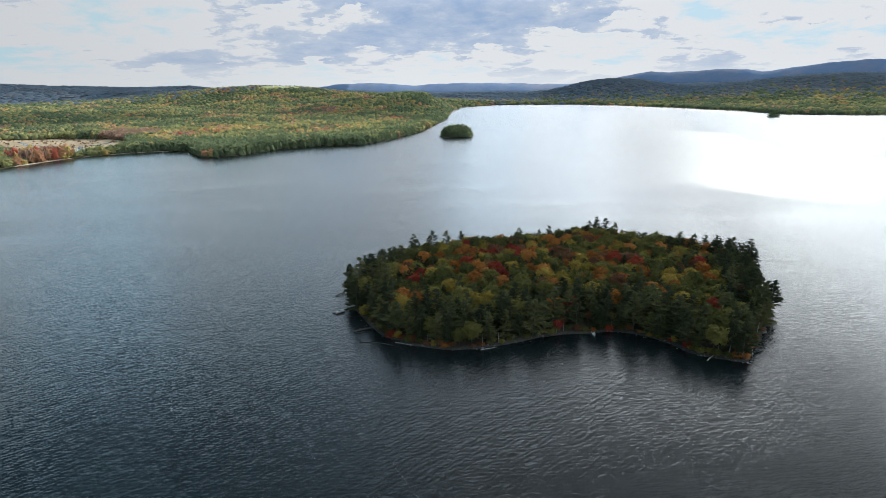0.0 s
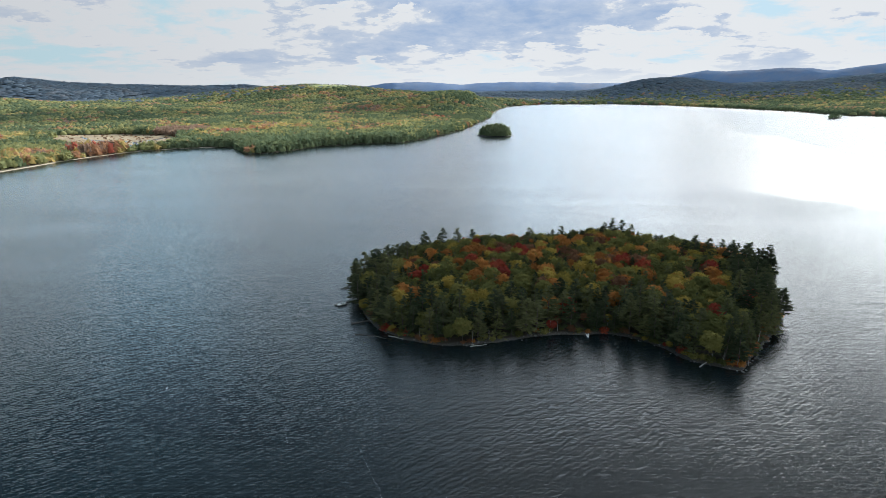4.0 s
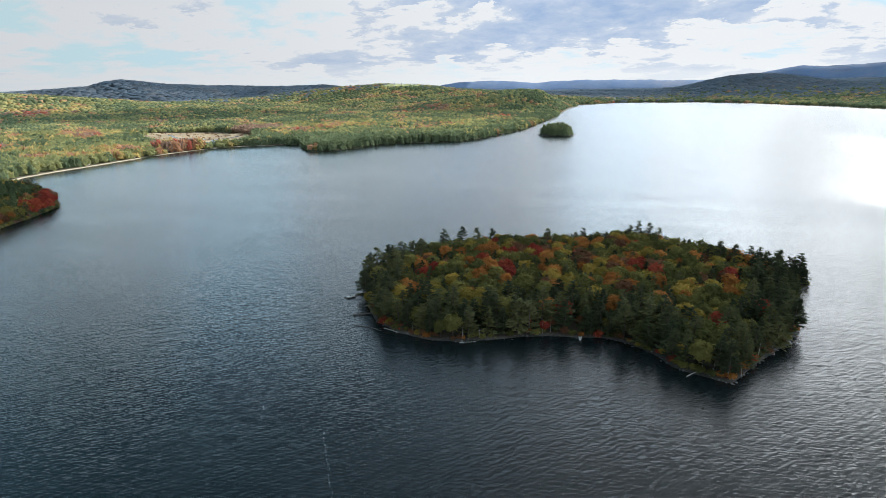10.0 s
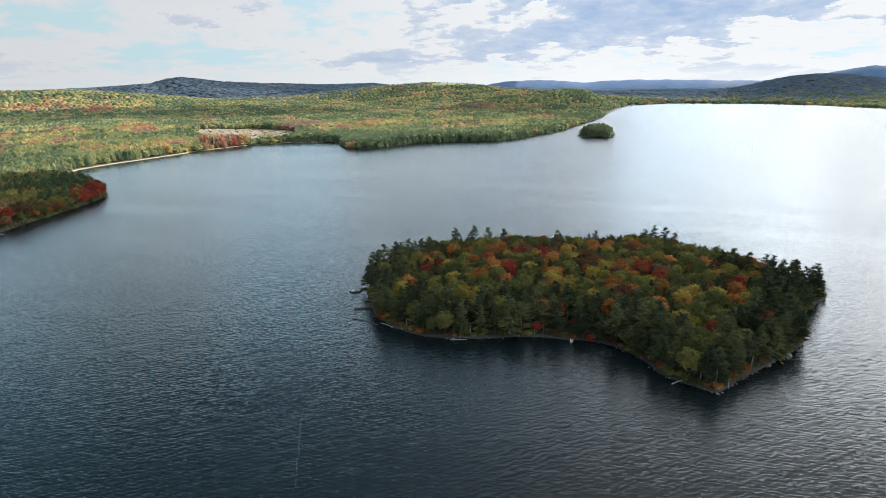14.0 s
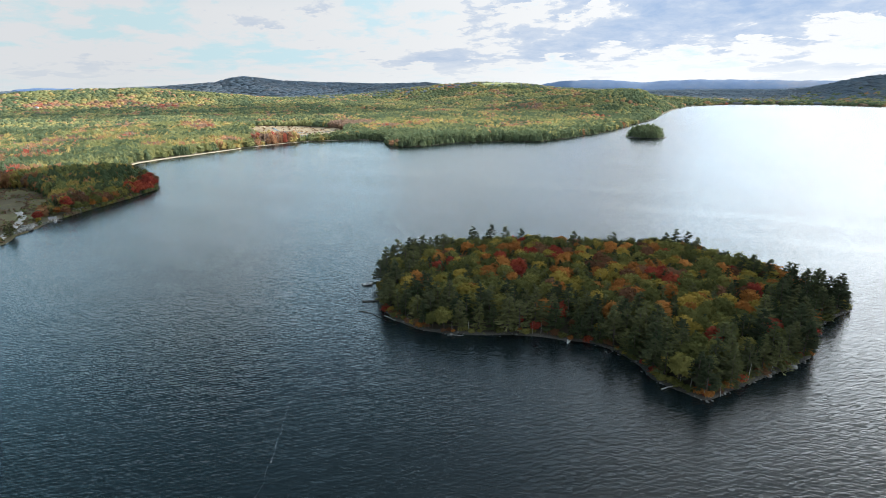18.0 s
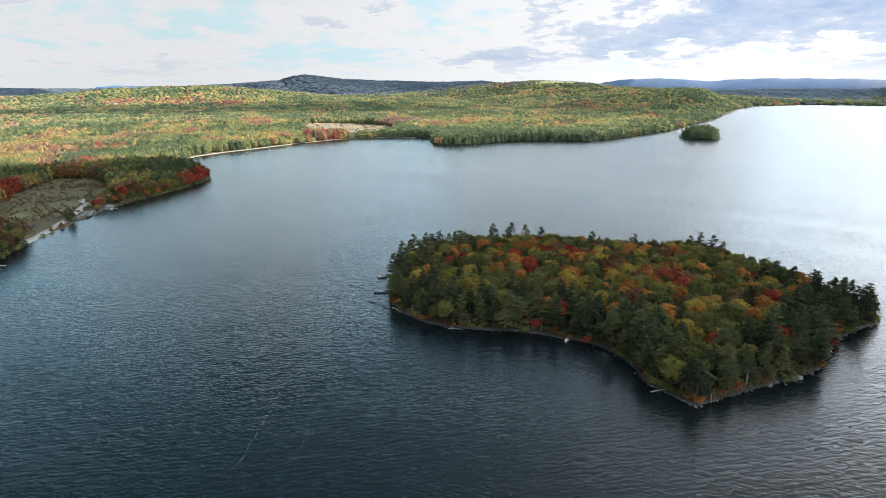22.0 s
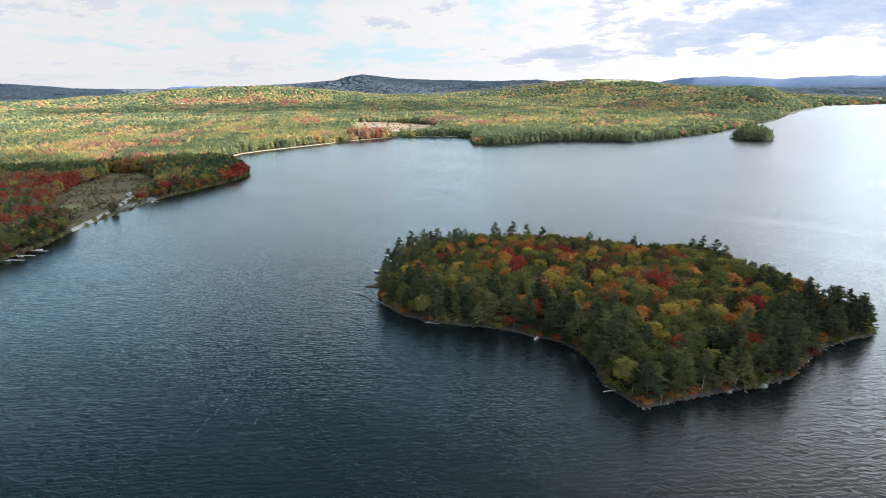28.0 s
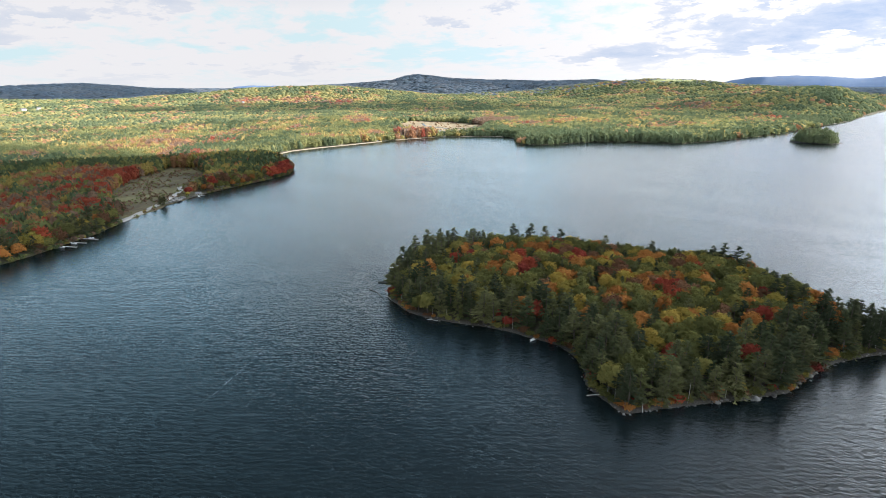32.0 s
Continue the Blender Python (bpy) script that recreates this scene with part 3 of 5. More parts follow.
def broadleaf_shapes(seed, h=12.0, w=4.2, clumps=100, per=14, leafsize=0.52):
    """Trunk with limbs, and an uneven crown of leaf clumps, h metres high."""
    g = rng(seed)
    bend = g.normal(0, 0.25, 2)
    top = np.array([bend[0], bend[1], h * 0.8])
    limbs = [tube([(0, 0, -0.8), (0.1, 0, h * 0.25), (bend[0] * 0.6, bend[1] * 0.6, h * 0.5), top], [0.24, 0.19, 0.13, 0.04])]
    for i in range(6):
        a, z0 = g.uniform(0, 6.28), h * g.uniform(0.3, 0.6)
        e = np.array([math.cos(a) * w * 0.65, math.sin(a) * w * 0.65, z0 + h * g.uniform(0.15, 0.3)])
        s = np.array([bend[0] * 0.5, bend[1] * 0.5, z0])
        limbs.append(tube([s, s * 0.45 + e * 0.55 + (0, 0, 0.4), e], [0.1, 0.07, 0.025], 5))
    # three to five lobes make the outline uneven
    lobes = [(np.array([bend[0], bend[1], h * 0.62]), np.array([w * 0.85, w * 0.85, h * 0.36]))]
    for i in range(g.integers(3, 6)):
        a = g.uniform(0, 6.28)
        lobes.append((np.array([math.cos(a) * w * 0.5, math.sin(a) * w * 0.5, h * g.uniform(0.42, 0.75)]), np.array([w * g.uniform(0.4, 0.6)] * 2 + [h * g.uniform(0.14, 0.22)])))
    c, nrm = [], []
    for i in range(clumps):
        o, s = lobes[i % len(lobes)] if i % 2 else lobes[0]
        d = g.normal(size=3)
        d[2] = abs(d[2]) * 1.1 - 0.45
        d /= np.linalg.norm(d)
        c.append(o + d * s * g.uniform(0.8, 1.06))
        nrm.append(d)
    c, nrm = np.array(c), np.array(nrm)
    cc = np.repeat(c, per, 0) + g.normal(size=(clumps * per, 3)) * np.array([0.62, 0.62, 0.42])
    v, f = sprays(cc, np.repeat(nrm, per, 0) + (0, 0, 0.5), np.full(clumps * per, leafsize), g)
    return join(limbs), (v, f)


def pine_shapes(seed, h=17.0, w=3.4, bare=0.2, tiers=15, leafsize=0.52, cone=False):
    """A white pine: straight trunk, plate-like whorls with gaps between, flagged top."""
    g = rng(seed)
    lean = g.normal(0, 0.02, 2) * h
    limbs = [tube([(0, 0, -0.8), (lean[0] * 0.3, lean[1] * 0.3, h * 0.4), (lean[0], lean[1], h)], [0.27, 0.19, 0.03])]
    roots, ways, sz = [], [], []
    side = g.uniform(0, 6.28)
    for t in range(tiers):
        u = t / (tiers - 1)
        z = h * (bare + (0.97 - bare) * u)
        reach = w * ((1 - u) ** 0.8 if cone else (1 - u) ** 0.6 * (0.72 + 0.28 * math.sin(math.pi * min(1, 0.2 + u)))) + 0.35
        for b in range(g.integers(4, 7) if u < 0.8 else 4):
            a = g.uniform(0, 6.28)
            L = reach * g.uniform(0.6, 1.15) * (1 + 0.2 * math.cos(a - side))
            p0 = np.array([lean[0] * z / h, lean[1] * z / h, z + g.normal() * 0.25])
            e = p0 + np.array([math.cos(a) * L, math.sin(a) * L, L * g.uniform(-0.12, 0.25)])
            if b < 3:
                limbs.append(tube([p0, e], [0.05, 0.015], 3))
            for k in range(10):
                s = g.uniform(0.15, 0.95)
                turn = a + g.normal() * 0.65
                roots.append(p0 + (e - p0) * s + g.normal(size=3) * (0.12, 0.12, 0.08))
                ways.append((math.cos(turn), math.sin(turn), g.uniform(-0.1, 0.45)))
                sz.append(leafsize * (1.1 - 0.45 * u) * g.uniform(0.8, 1.3))
    for k in range(8):
        roots.append(np.array([lean[0], lean[1], h * g.uniform(0.9, 0.97)]))
        ways.append((g.normal() * 0.5, g.normal() * 0.5, 1.0))
        sz.append(leafsize * 0.5)
    return join(limbs), plumes(np.array(roots), np.array(ways), np.array(sz), g)


def tree_thing(name, shapes, bark, leaves, label):
    (tv, tf), (cv, cf) = shapes
    ob = tagged(new(name), label, "tree")
    for nm, v, f, mat in (("trunk", tv, tf, bark), ("crown", cv, cf, leaves)):
        p = new(nm, mesh_from(nm, v, f, mat))
        p.parent = ob
    return ob


SOURCES = {}
PLACED = []       # x, y, radius of what already stands on the island


def free(x, y, r):
    return all((x - a) ** 2 + (y - b) ** 2 > (0.74 * (r + c)) ** 2 for a, b, c in PLACED)


def island_trees():
    g = rng(11)
    pines = [tree_thing("pine_tree", pine_shapes(100 + i, 16.5, 5.0, b, 17, 0.74), BARK, LEAF["pine"], "tall dark green white pine on the island")
             for i, b in enumerate((0.10, 0.08, 0.22, 0.14))]
    hemlocks = [tree_thing("hemlock_tree", pine_shapes(140 + i, 14.5, 4.5, 0.05, 14, 0.7, True), BARK, LEAF["hemlock"], "full mid-green hemlock tree on the island") for i in range(3)]
    kinds = {"hemlock": hemlocks}
    words = {"green": "olive green leafy tree in early autumn", "yellow": "golden yellow autumn tree", "orange": "orange autumn maple tree",
             "red": "crimson autumn maple tree", "brown": "russet brown autumn oak tree"}
    for k, wd in words.items():
        kinds[k] = [tree_thing("maple_tree" if k in ("red", "orange") else "oak_tree" if k == "brown" else "birch_tree" if k == "yellow" else "leafy_tree",
                               broadleaf_shapes(200 + 7 * i + len(k), 11, 4.2), BARK if k != "yellow" else PALE_BARK, LEAF[k], wd + " on the island") for i in range(3)]
    used = set()

    def plant(x, y, kind, size):
        src = pines[g.integers(len(pines))] if kind == "pine" else kinds[kind][g.integers(3)]
        z = float(island_height(np.array([x]), np.array([y]))[0])
        m = Matrix.Translation((x, y, z - 0.15)) @ Matrix.Rotation(g.uniform(0, 6.28), 4, "Z")
        if src in used:
            ob = copy_thing(src, m)
        else:
            ob = src
            used.add(src)
            ob.matrix_basis = m
        k = size * (1.1 if kind == "pine" else 1.0)
        ob.scale = (k * g.uniform(0.9, 1.15), k * g.uniform(0.9, 1.15), size)
        tagged(ob, group="pines of the island" if kind == "pine" else kind + " trees of the island")
        PLACED.append((x, y, (3.2 if kind == "pine" else 3.4) * size))

    for x, y, kind, size in MARKS:
        plant(x, y, kind, size)
    count = {"pine": 0}
    tries = 0
    while tries < 16000 and len(PLACED) < 1000:
        tries += 1
        x, y = g.uniform(-60, 210), g.uniform(212, 414)
        d = float(signed(ISLAND, np.array([x]), np.array([y]))[0])
        if d < (1.8 if y < 330 else 0.8):
            continue
        c = float(wavy(np.array([x]), np.array([y]), 42, 4.0)[0])
        slope = signed(ISLAND, np.array([x, x]), np.array([y - 2, y + 2]))
        front = slope[1] - slope[0] > -1.2 or x < -25 or x > 178                  # the south and west shores, where conifers stand close
        edge = d < (24 if front else 6)
        u = g.random()
        warm = math.exp(-((x - 22) / 46) ** 2 - ((y - 322) / 38) ** 2) + math.exp(-((x - 98) / 44) ** 2 - ((y - 335) / 44) ** 2) + 0.8 * math.exp(-((x - 165) / 34) ** 2 - ((y - 345) / 26) ** 2)
        if u < (0.58 if edge and front else 0.2 if edge else 0.30 - 0.2 * warm):
            kind = "pine"
        elif u < (0.82 if edge and front else 0.42 - 0.24 * warm):
            kind = "hemlock"
        else:
            q = g.random() * 0.75 + 0.03 + 0.16 * c + 0.26 * warm - (0.30 if edge and front else 0.0)
            kind = "green" if q < 0.54 else "yellow" if q < 0.66 else "orange" if q < 0.82 else "brown" if q < 0.93 else "red"
        if x > 182 and kind not in ("pine", "hemlock"):
            kind = "pine"
        size = g.uniform(0.78, 1.1) * (0.9 if d < 3 else 1.0) * ((1.16 if edge and front else 0.74) if kind == "pine" else (1.12 if edge and front else 0.86) if kind == "hemlock" else 1.14)
        if free(x, y, (2.9 if kind == "pine" else 3.3) * size):
            if count.get(kind, 0) >= (240 if kind == "pine" else 290):
                continue
            count[kind] = count.get(kind, 0) + 1
            plant(x, y, kind, size)
    SOURCES.update(kinds, pine=pines)
    for src in [*pines, *sum(kinds.values(), [])]:
        if src not in used:
            src.matrix_basis = Matrix.Translation((80 + g.uniform(-20, 20), 310, 5))


# trees that stand out on the island: x, y, kind, size
MARKS = [(53, 366, "pine", 1.2), (161, 352, "pine", 1.2), (168, 349, "pine", 1.1), (155, 356, "pine", 0.95), (118, 401, "pine", 1.2), (125, 403, "pine", 1.15), (111, 399, "pine", 1.05), (131, 400, "pine", 1),
         (78, 268, "pine", 0.95), (-21, 367, "pine", 1.15), (-8, 371, "pine", 1.2), (3, 374, "pine", 1.15), (13, 377, "pine", 1.05), (-50, 302, "pine", 1.38), (-44, 310, "pine", 1.3), (-53, 294, "pine", 1.2),
         (-48, 278, "pine", 1.1), (78, 385, "pine", 1.05), (-37, 318, "pine", 1.3), (-27, 326, "pine", 1.25), (201, 342, "pine", 0.85), (205, 345, "pine", 0.75), (197, 346, "pine", 0.9), (175, 290, "pine", 1),
         (193, 334, "pine", 0.7), (150, 242, "pine", 0.85), (156, 247, "pine", 0.8), (146, 236, "hemlock", 0.7), (143, 228, "pine", 0.75), (137, 222, "hemlock", 0.6), (-28, 318, "orange", 1.05), (-17, 295, "red", 1.05),
         (-22, 275, "orange", 1.05), (25, 302, "orange", 1.05), (66, 260, "red", 1.05), (58, 261, "orange", 1.05), (16, 371, "red", 1.05), (39, 348, "brown", 1.05), (25, 331, "yellow", 1.05), (42, 313, "yellow", 1.05),
         (61, 307, "orange", 1.05), (107, 324, "red", 1.05), (116, 327, "brown", 1.05), (84, 328, "orange", 1.05), (95, 288, "yellow", 1.05), (111, 305, "yellow", 1.05), (94, 317, "brown", 1.05), (117, 299, "orange", 1.05),
         (136, 316, "yellow", 1.05), (144, 297, "yellow", 1.05), (151, 290, "orange", 1.05), (158, 296, "yellow", 1.05), (164, 303, "green", 1.05), (162, 275, "red", 1.05), (137, 253, "red", 1.05), (158, 343, "yellow", 1.05),
         (132, 383, "yellow", 1.05), (121, 401, "orange", 1.05), (112, 369, "red", 1.05), (98, 375, "yellow", 1.05), (171, 350, "yellow", 1.05), (184, 340, "orange", 1.05), (91, 268, "orange", 1.05), (15, 350, "orange", 1.05),
         (-2, 337, "orange", 1.05), (0, 321, "yellow", 1.05), (68, 293, "yellow", 1.05), (61, 346, "orange", 1.05), (53, 350, "brown", 1.05), (79, 368, "orange", 1.05), (87, 308, "yellow", 1.05), (57, 248, "red", 0.55),
         (134, 222, "red", 0.35), (158, 249, "orange", 0.4), (164, 257, "yellow", 0.4), (187, 314, "orange", 0.45), (60, 253, "brown", 0.5), (48, 252, "red", 0.45), (-42, 268, "yellow", 0.7), (117, 235, "yellow", 0.5),
         (74, 256, "brown", 0.5), (86, 256, "yellow", 0.5), (203, 341, "yellow", 0.55), (190, 322, "orange", 0.38), (186, 311, "orange", 0.4), (194, 328, "brown", 0.4), (182, 298, "brown", 0.4)]
island_trees()


# ---- woods round the lake ----
def canopy(seed, kind, n):
    """One low tree of n leaf scraps, one metre high and wide, base at 0."""
    g = rng(seed)
    if kind == "pine":
        z = g.uniform(0.12, 1.0, n)
        rad = 0.44 * (1.02 - z) ** 0.55 * np.clip(0.55 + 2.2 * z, 0, 1) + 0.02
    else:
        z = 1 - g.uniform(0, 1, n) ** 1.3 * 0.8
        rad = 0.5 * np.sqrt(np.clip(1 - ((z - 0.55) / 0.47) ** 2, 0.02, 1)) * g.uniform(0.8, 1.1, n)
    a = g.uniform(0, 6.28, n)
    c = np.stack([np.cos(a) * rad, np.sin(a) * rad, z], 1)
    nor = np.stack([np.cos(a), np.sin(a), 0.4 + 1.2 * (z - 0.3)], 1)
    s = (0.19 if kind == "pine" else 0.23) * (30 / n) ** 0.5
    v, f = sprays(c, nor, np.full(n, s), g)
    return v, f


def dome(seed, tall=False):
    """A far tree: a lumpy crown of few faces, rounded or, for a conifer, tapering."""
    g = rng(seed)
    t = np.arange(5) * 2 * math.pi / 5
    rings = ((0.0, 0.44, 0.12), (0.6, 0.36, 0.62)) if tall else ((0.0, 0.46, 0.2), (0.6, 0.37, 0.72))
    vs = [np.stack([np.cos(t + k) * r * g.uniform(0.75, 1.25, 5), np.sin(t + k) * r * g.uniform(0.75, 1.25, 5), z + g.uniform(-0.08, 0.08, 5)], 1) for k, r, z in rings]
    vs.append(np.array([[g.normal() * 0.06, g.normal() * 0.06, 1.0]]))
    f = []
    for j in range(5):
        k = (j + 1) % 5
        f += [(j, k, 5 + j), (k, 5 + k, 5 + j), (5 + j, 5 + k, 10)]
    return np.concatenate(vs), np.array(f)


def stamp(name, templates, spots, mat, label, category="woods", smooth=False):
    """Many trees joined: each spot is x, y, z, turn, width, height."""
    if len(spots) == 0:
        return
    g = rng(len(spots))
    pick = g.integers(len(templates), size=len(spots))
    V, F, k = [], [], 0
    for i, (v, f) in enumerate(templates):
        s = spots[pick == i]
        if not len(s):
            continue
        c, sn = np.cos(s[:, 3])[:, None], np.sin(s[:, 3])[:, None]
        w, h = s[:, 4][:, None], s[:, 5][:, None]
        x = s[:, 0][:, None] + w * (v[:, 0] * c - v[:, 1] * sn)
        y = s[:, 1][:, None] + w * (v[:, 0] * sn + v[:, 1] * c)
        z = s[:, 2][:, None] + h * v[:, 2]
        V.append(np.stack([x, y, z], -1).reshape(-1, 3))
        F.append((f[None] + k + np.arange(len(s))[:, None, None] * len(v)).reshape(-1, f.shape[1]))
        k += len(s) * len(v)
    me = mesh_from(name, np.concatenate(V), np.concatenate(F), mat, smooth)
    tagged(new(name, me), label, category, kind="stuff")


FIELD = [(-400, 262), (-440, 310), (-520, 380), (-640, 415), (-690, 395), (-600, 300), (-520, 250), (-420, 215), (-372, 222)]
FARM = [(-1010, 3190), (-905, 3215), (-830, 3250), (-850, 3330), (-960, 3300)]
MARSH = [(-640, 1085), (-690, 1030), (-760, 1010), (-930, 1130), (-1030, 1230), (-1080, 1330), (-960, 1385), (-850, 1350), (-745, 1310), (-670, 1180)]
GROVE = [(-722, 922), (-672, 1015), (-705, 1032), (-758, 942)]


def scatter():
    """Where the woods stand: rings of trees, wider apart with distance."""
    g = rng(5)
    out, r = [], 300.0
    while r < 4650:
        s = 6.2 if r < 900 else max(6.2, 0.0061 * r)
        n = int(radians(132) * r / s)
        a = radians(-86) + radians(132) * (np.arange(n) + g.uniform(0, 1, n)) / n
        rr = r + g.uniform(-1.2, 1.2, n) * s
        out.append(np.stack([100 + rr * np.sin(a), rr * np.cos(a), rr, np.full(n, s)], 1))
        r += 0.88 * s
    return np.concatenate(out)


def make_woods():
    g = rng(6)
    P = scatter()
    x, y = P[:, 0], P[:, 1]
    d = -signed(COAST, x, y)
    beach = (np.hypot(x + 720, y - 700) < 190) & (d < 14)
    keep = (d > np.where((y < 520) & (x > -640), 0.8, 3.0)) & (signed(FIELD, x, y) < 0) & (signed(FARM, x, y) < 0) & ~((np.hypot(x - 385, y - 3560) < 200) & (g.random(len(x)) < 0.5)) & ~beach & ~((d < 14) & (y > 208) & (y < 335) & (x > -500)) & ((signed(MARSH, x, y) < 0) | (signed(GROVE, x, y) > 0))
    P, d = P[keep], d[keep]
    x, y, r, s = P.T
    n = len(P)
    z = land_height(x, y)
    c1, c2, c3 = wavy(x, y, 420, 7.0), wavy(x, y, 160, 8.0), wavy(x, y, 700, 9.0)
    q = g.random(n)
    c4, c5 = wavy(x, y, 290, 3.3), wavy(x, y, 95, 6.1)
    conifer = np.clip(0.24 + 0.65 * c1 + 0.62 * c2 + 0.25 * wavy(x, y, 60, 1.9), 0.04, 0.93)
    cape = np.exp(-((x + 330) / 190) ** 2 - ((y - 1090) / 130) ** 2)
    spit = (d < 150) & (y > 1000) & (y < 2700) & (x > -480)
    conifer = conifer + 0.8 * cape + 0.5 * spit * np.clip(1.4 - d / 110, 0, 1)
    point = np.exp(-((x + 545) / 60) ** 2 - ((y - 465) / 50) ** 2)
    rim = (d < 14) & (np.hypot(x + 490, y - 455) < 62)
    conifer = conifer + 0.6 * point - 1.5 * rim
    grove = signed(GROVE, x, y) > 0
    near = np.exp(-((r - 520) / 200) ** 2) * (x < -250)
    conifer = np.where(grove, -1, conifer - 0.42 * near + 0.9 * cape * (d < 60))
    warm = 0.26 * g.random(n) + 0.31 + 0.28 * c4 + 0.24 * c5 + 0.12 * wavy(x, y, 48, 2.7) + 0.12 * c3 + (0.42 + 0.3 * g.random(n)) * near + (0.02 + 0.36 * g.random(n)) * grove + (0.32 + 0.3 * g.random(n)) * rim
    # stands whose colour is plain to see: x, y, reach, towards red (+) or green (-)
    for sx, sy, sr, k in ((-490, 2240, 90, 0.7), (-535, 2010, 70, 0.4), (-277, 1490, 60, 0.15), (-1173, 800, 110, 0.28), (-1050, 900, 70, 0.25), (-845, 790, 50, 0.4), (-1104, 1160, 80, 0.2), (-2005, 1735, 150, 0.35),
                          (-2243, 1463, 140, 0.35), (-600, 250, 90, 0.25), (-753, 435, 55, 0.55), (-983, 400, 120, 0.12), (-988, 584, 90, 0.25), (-1194, 758, 80, -0.1), (-790, 567, 70, -0.4)):
        near_it = np.exp(-((x - sx) ** 2 + (y - sy) ** 2) / sr ** 2)
        warm, conifer = warm + k * near_it, conifer - 0.5 * near_it * (k > 0) + 0.6 * near_it * (k < 0)
    kind = np.where(q < conifer, 0, np.where(warm < 0.55, 1, np.where(warm < 0.66, 2, np.where(warm < 0.84, 3, np.where(warm < 0.93 + 0.1 * (r > 900), 5, 4)))))
    v = 0.72 * g.random(n) + 0.14 + 0.22 * c5
    inland = (near > 0.45) & (d > 26) & (g.random(n) < 0.8) & (point < 0.3)
    kind = np.where(inland, np.where(v < 0.20, 0, np.where(v < 0.36, 1, np.where(v < 0.58, 5, np.where(v < 0.70, 3, np.where(v < 0.74, 2, 4))))), kind)
    bank = (d < 26) & (y < 430) & (x > -500) & (g.random(n) < 0.75)
    kind = np.where(bank, np.where(v < 0.45, 0, np.where(v < 0.72, 1, np.where(v < 0.82, 5, 2))), kind)
    kind[np.hypot(x + 770, y - 1375) < 70] = 5
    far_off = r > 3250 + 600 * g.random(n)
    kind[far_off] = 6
    spots = np.stack([x, y, z - 0.4, g.uniform(0, 6.28, n), s * g.uniform(0.95, 1.5, n), (10 + 0.10 * s) * g.uniform(0.75, 1.25, n) + np.where(kind == 0, 2.0 + 2 * (r > 850), 1.5 * (r > 850)) + 3.0 * cape + 4.0 * point * (kind == 0)], 1)
    spots[:, 4] *= np.where(kind == 0, 1.3, 1.2)
    spots[:, 4] *= np.where(far_off, 1.7, 1.0)
    spots[:, 5] *= np.where(far_off, 0.9, np.where(grove, 1.5, 1.0))
    spots[:, 5] *= np.clip(0.7 + d / 40, 0.7, 1.0) * np.where(r < 900, 1.3, 1.0)
    spots[:, 4] *= np.where(r < 900, 1.15, 1.0)
    # along the near west shore each tree stands alone
    lone = np.where((d < 30) & (y < 520) & (x > -640))[0]
    lone = lone[np.argsort(d[lone])][:220]
    names = ["pine", "green", "yellow", "orange", "red", "brown"]
    words = ["dark green pine", "olive green leafy tree", "golden yellow autumn tree", "orange autumn maple", "crimson autumn maple", "russet autumn oak"]
    for i in lone:
        k = names[kind[i]]
        src = SOURCES[k][g.integers(3)]
        ob = copy_thing(src, Matrix.Translation((x[i], y[i], z[i] - 0.2)) @ Matrix.Rotation(g.uniform(0, 6.28), 4, "Z"))
        q = spots[i, 5] / (16 if k == "pine" else 11) * g.uniform(0.9, 1.1)
        ob.scale = (q * 1.05, q * 1.05, q)
        tagged(ob, words[kind[i]] + " on the mainland shore", group="trees of the west shore")
    kind[lone] = 9
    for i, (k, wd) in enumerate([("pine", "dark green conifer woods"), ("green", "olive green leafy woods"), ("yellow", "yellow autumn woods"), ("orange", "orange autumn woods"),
                                 ("red", "crimson maple woods"), ("brown", "russet oak woods"), ("far", "haze-tinted blue-green woods far off")]):
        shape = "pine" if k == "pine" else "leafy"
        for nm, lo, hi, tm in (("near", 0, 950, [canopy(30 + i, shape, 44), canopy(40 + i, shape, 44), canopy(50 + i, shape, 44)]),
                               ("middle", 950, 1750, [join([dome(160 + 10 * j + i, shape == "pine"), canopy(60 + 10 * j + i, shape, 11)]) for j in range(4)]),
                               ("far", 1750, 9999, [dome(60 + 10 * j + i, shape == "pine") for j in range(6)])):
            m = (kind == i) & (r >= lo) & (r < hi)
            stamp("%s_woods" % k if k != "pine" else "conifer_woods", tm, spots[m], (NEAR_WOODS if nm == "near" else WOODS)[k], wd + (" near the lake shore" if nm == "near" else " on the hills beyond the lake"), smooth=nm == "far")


make_woods()


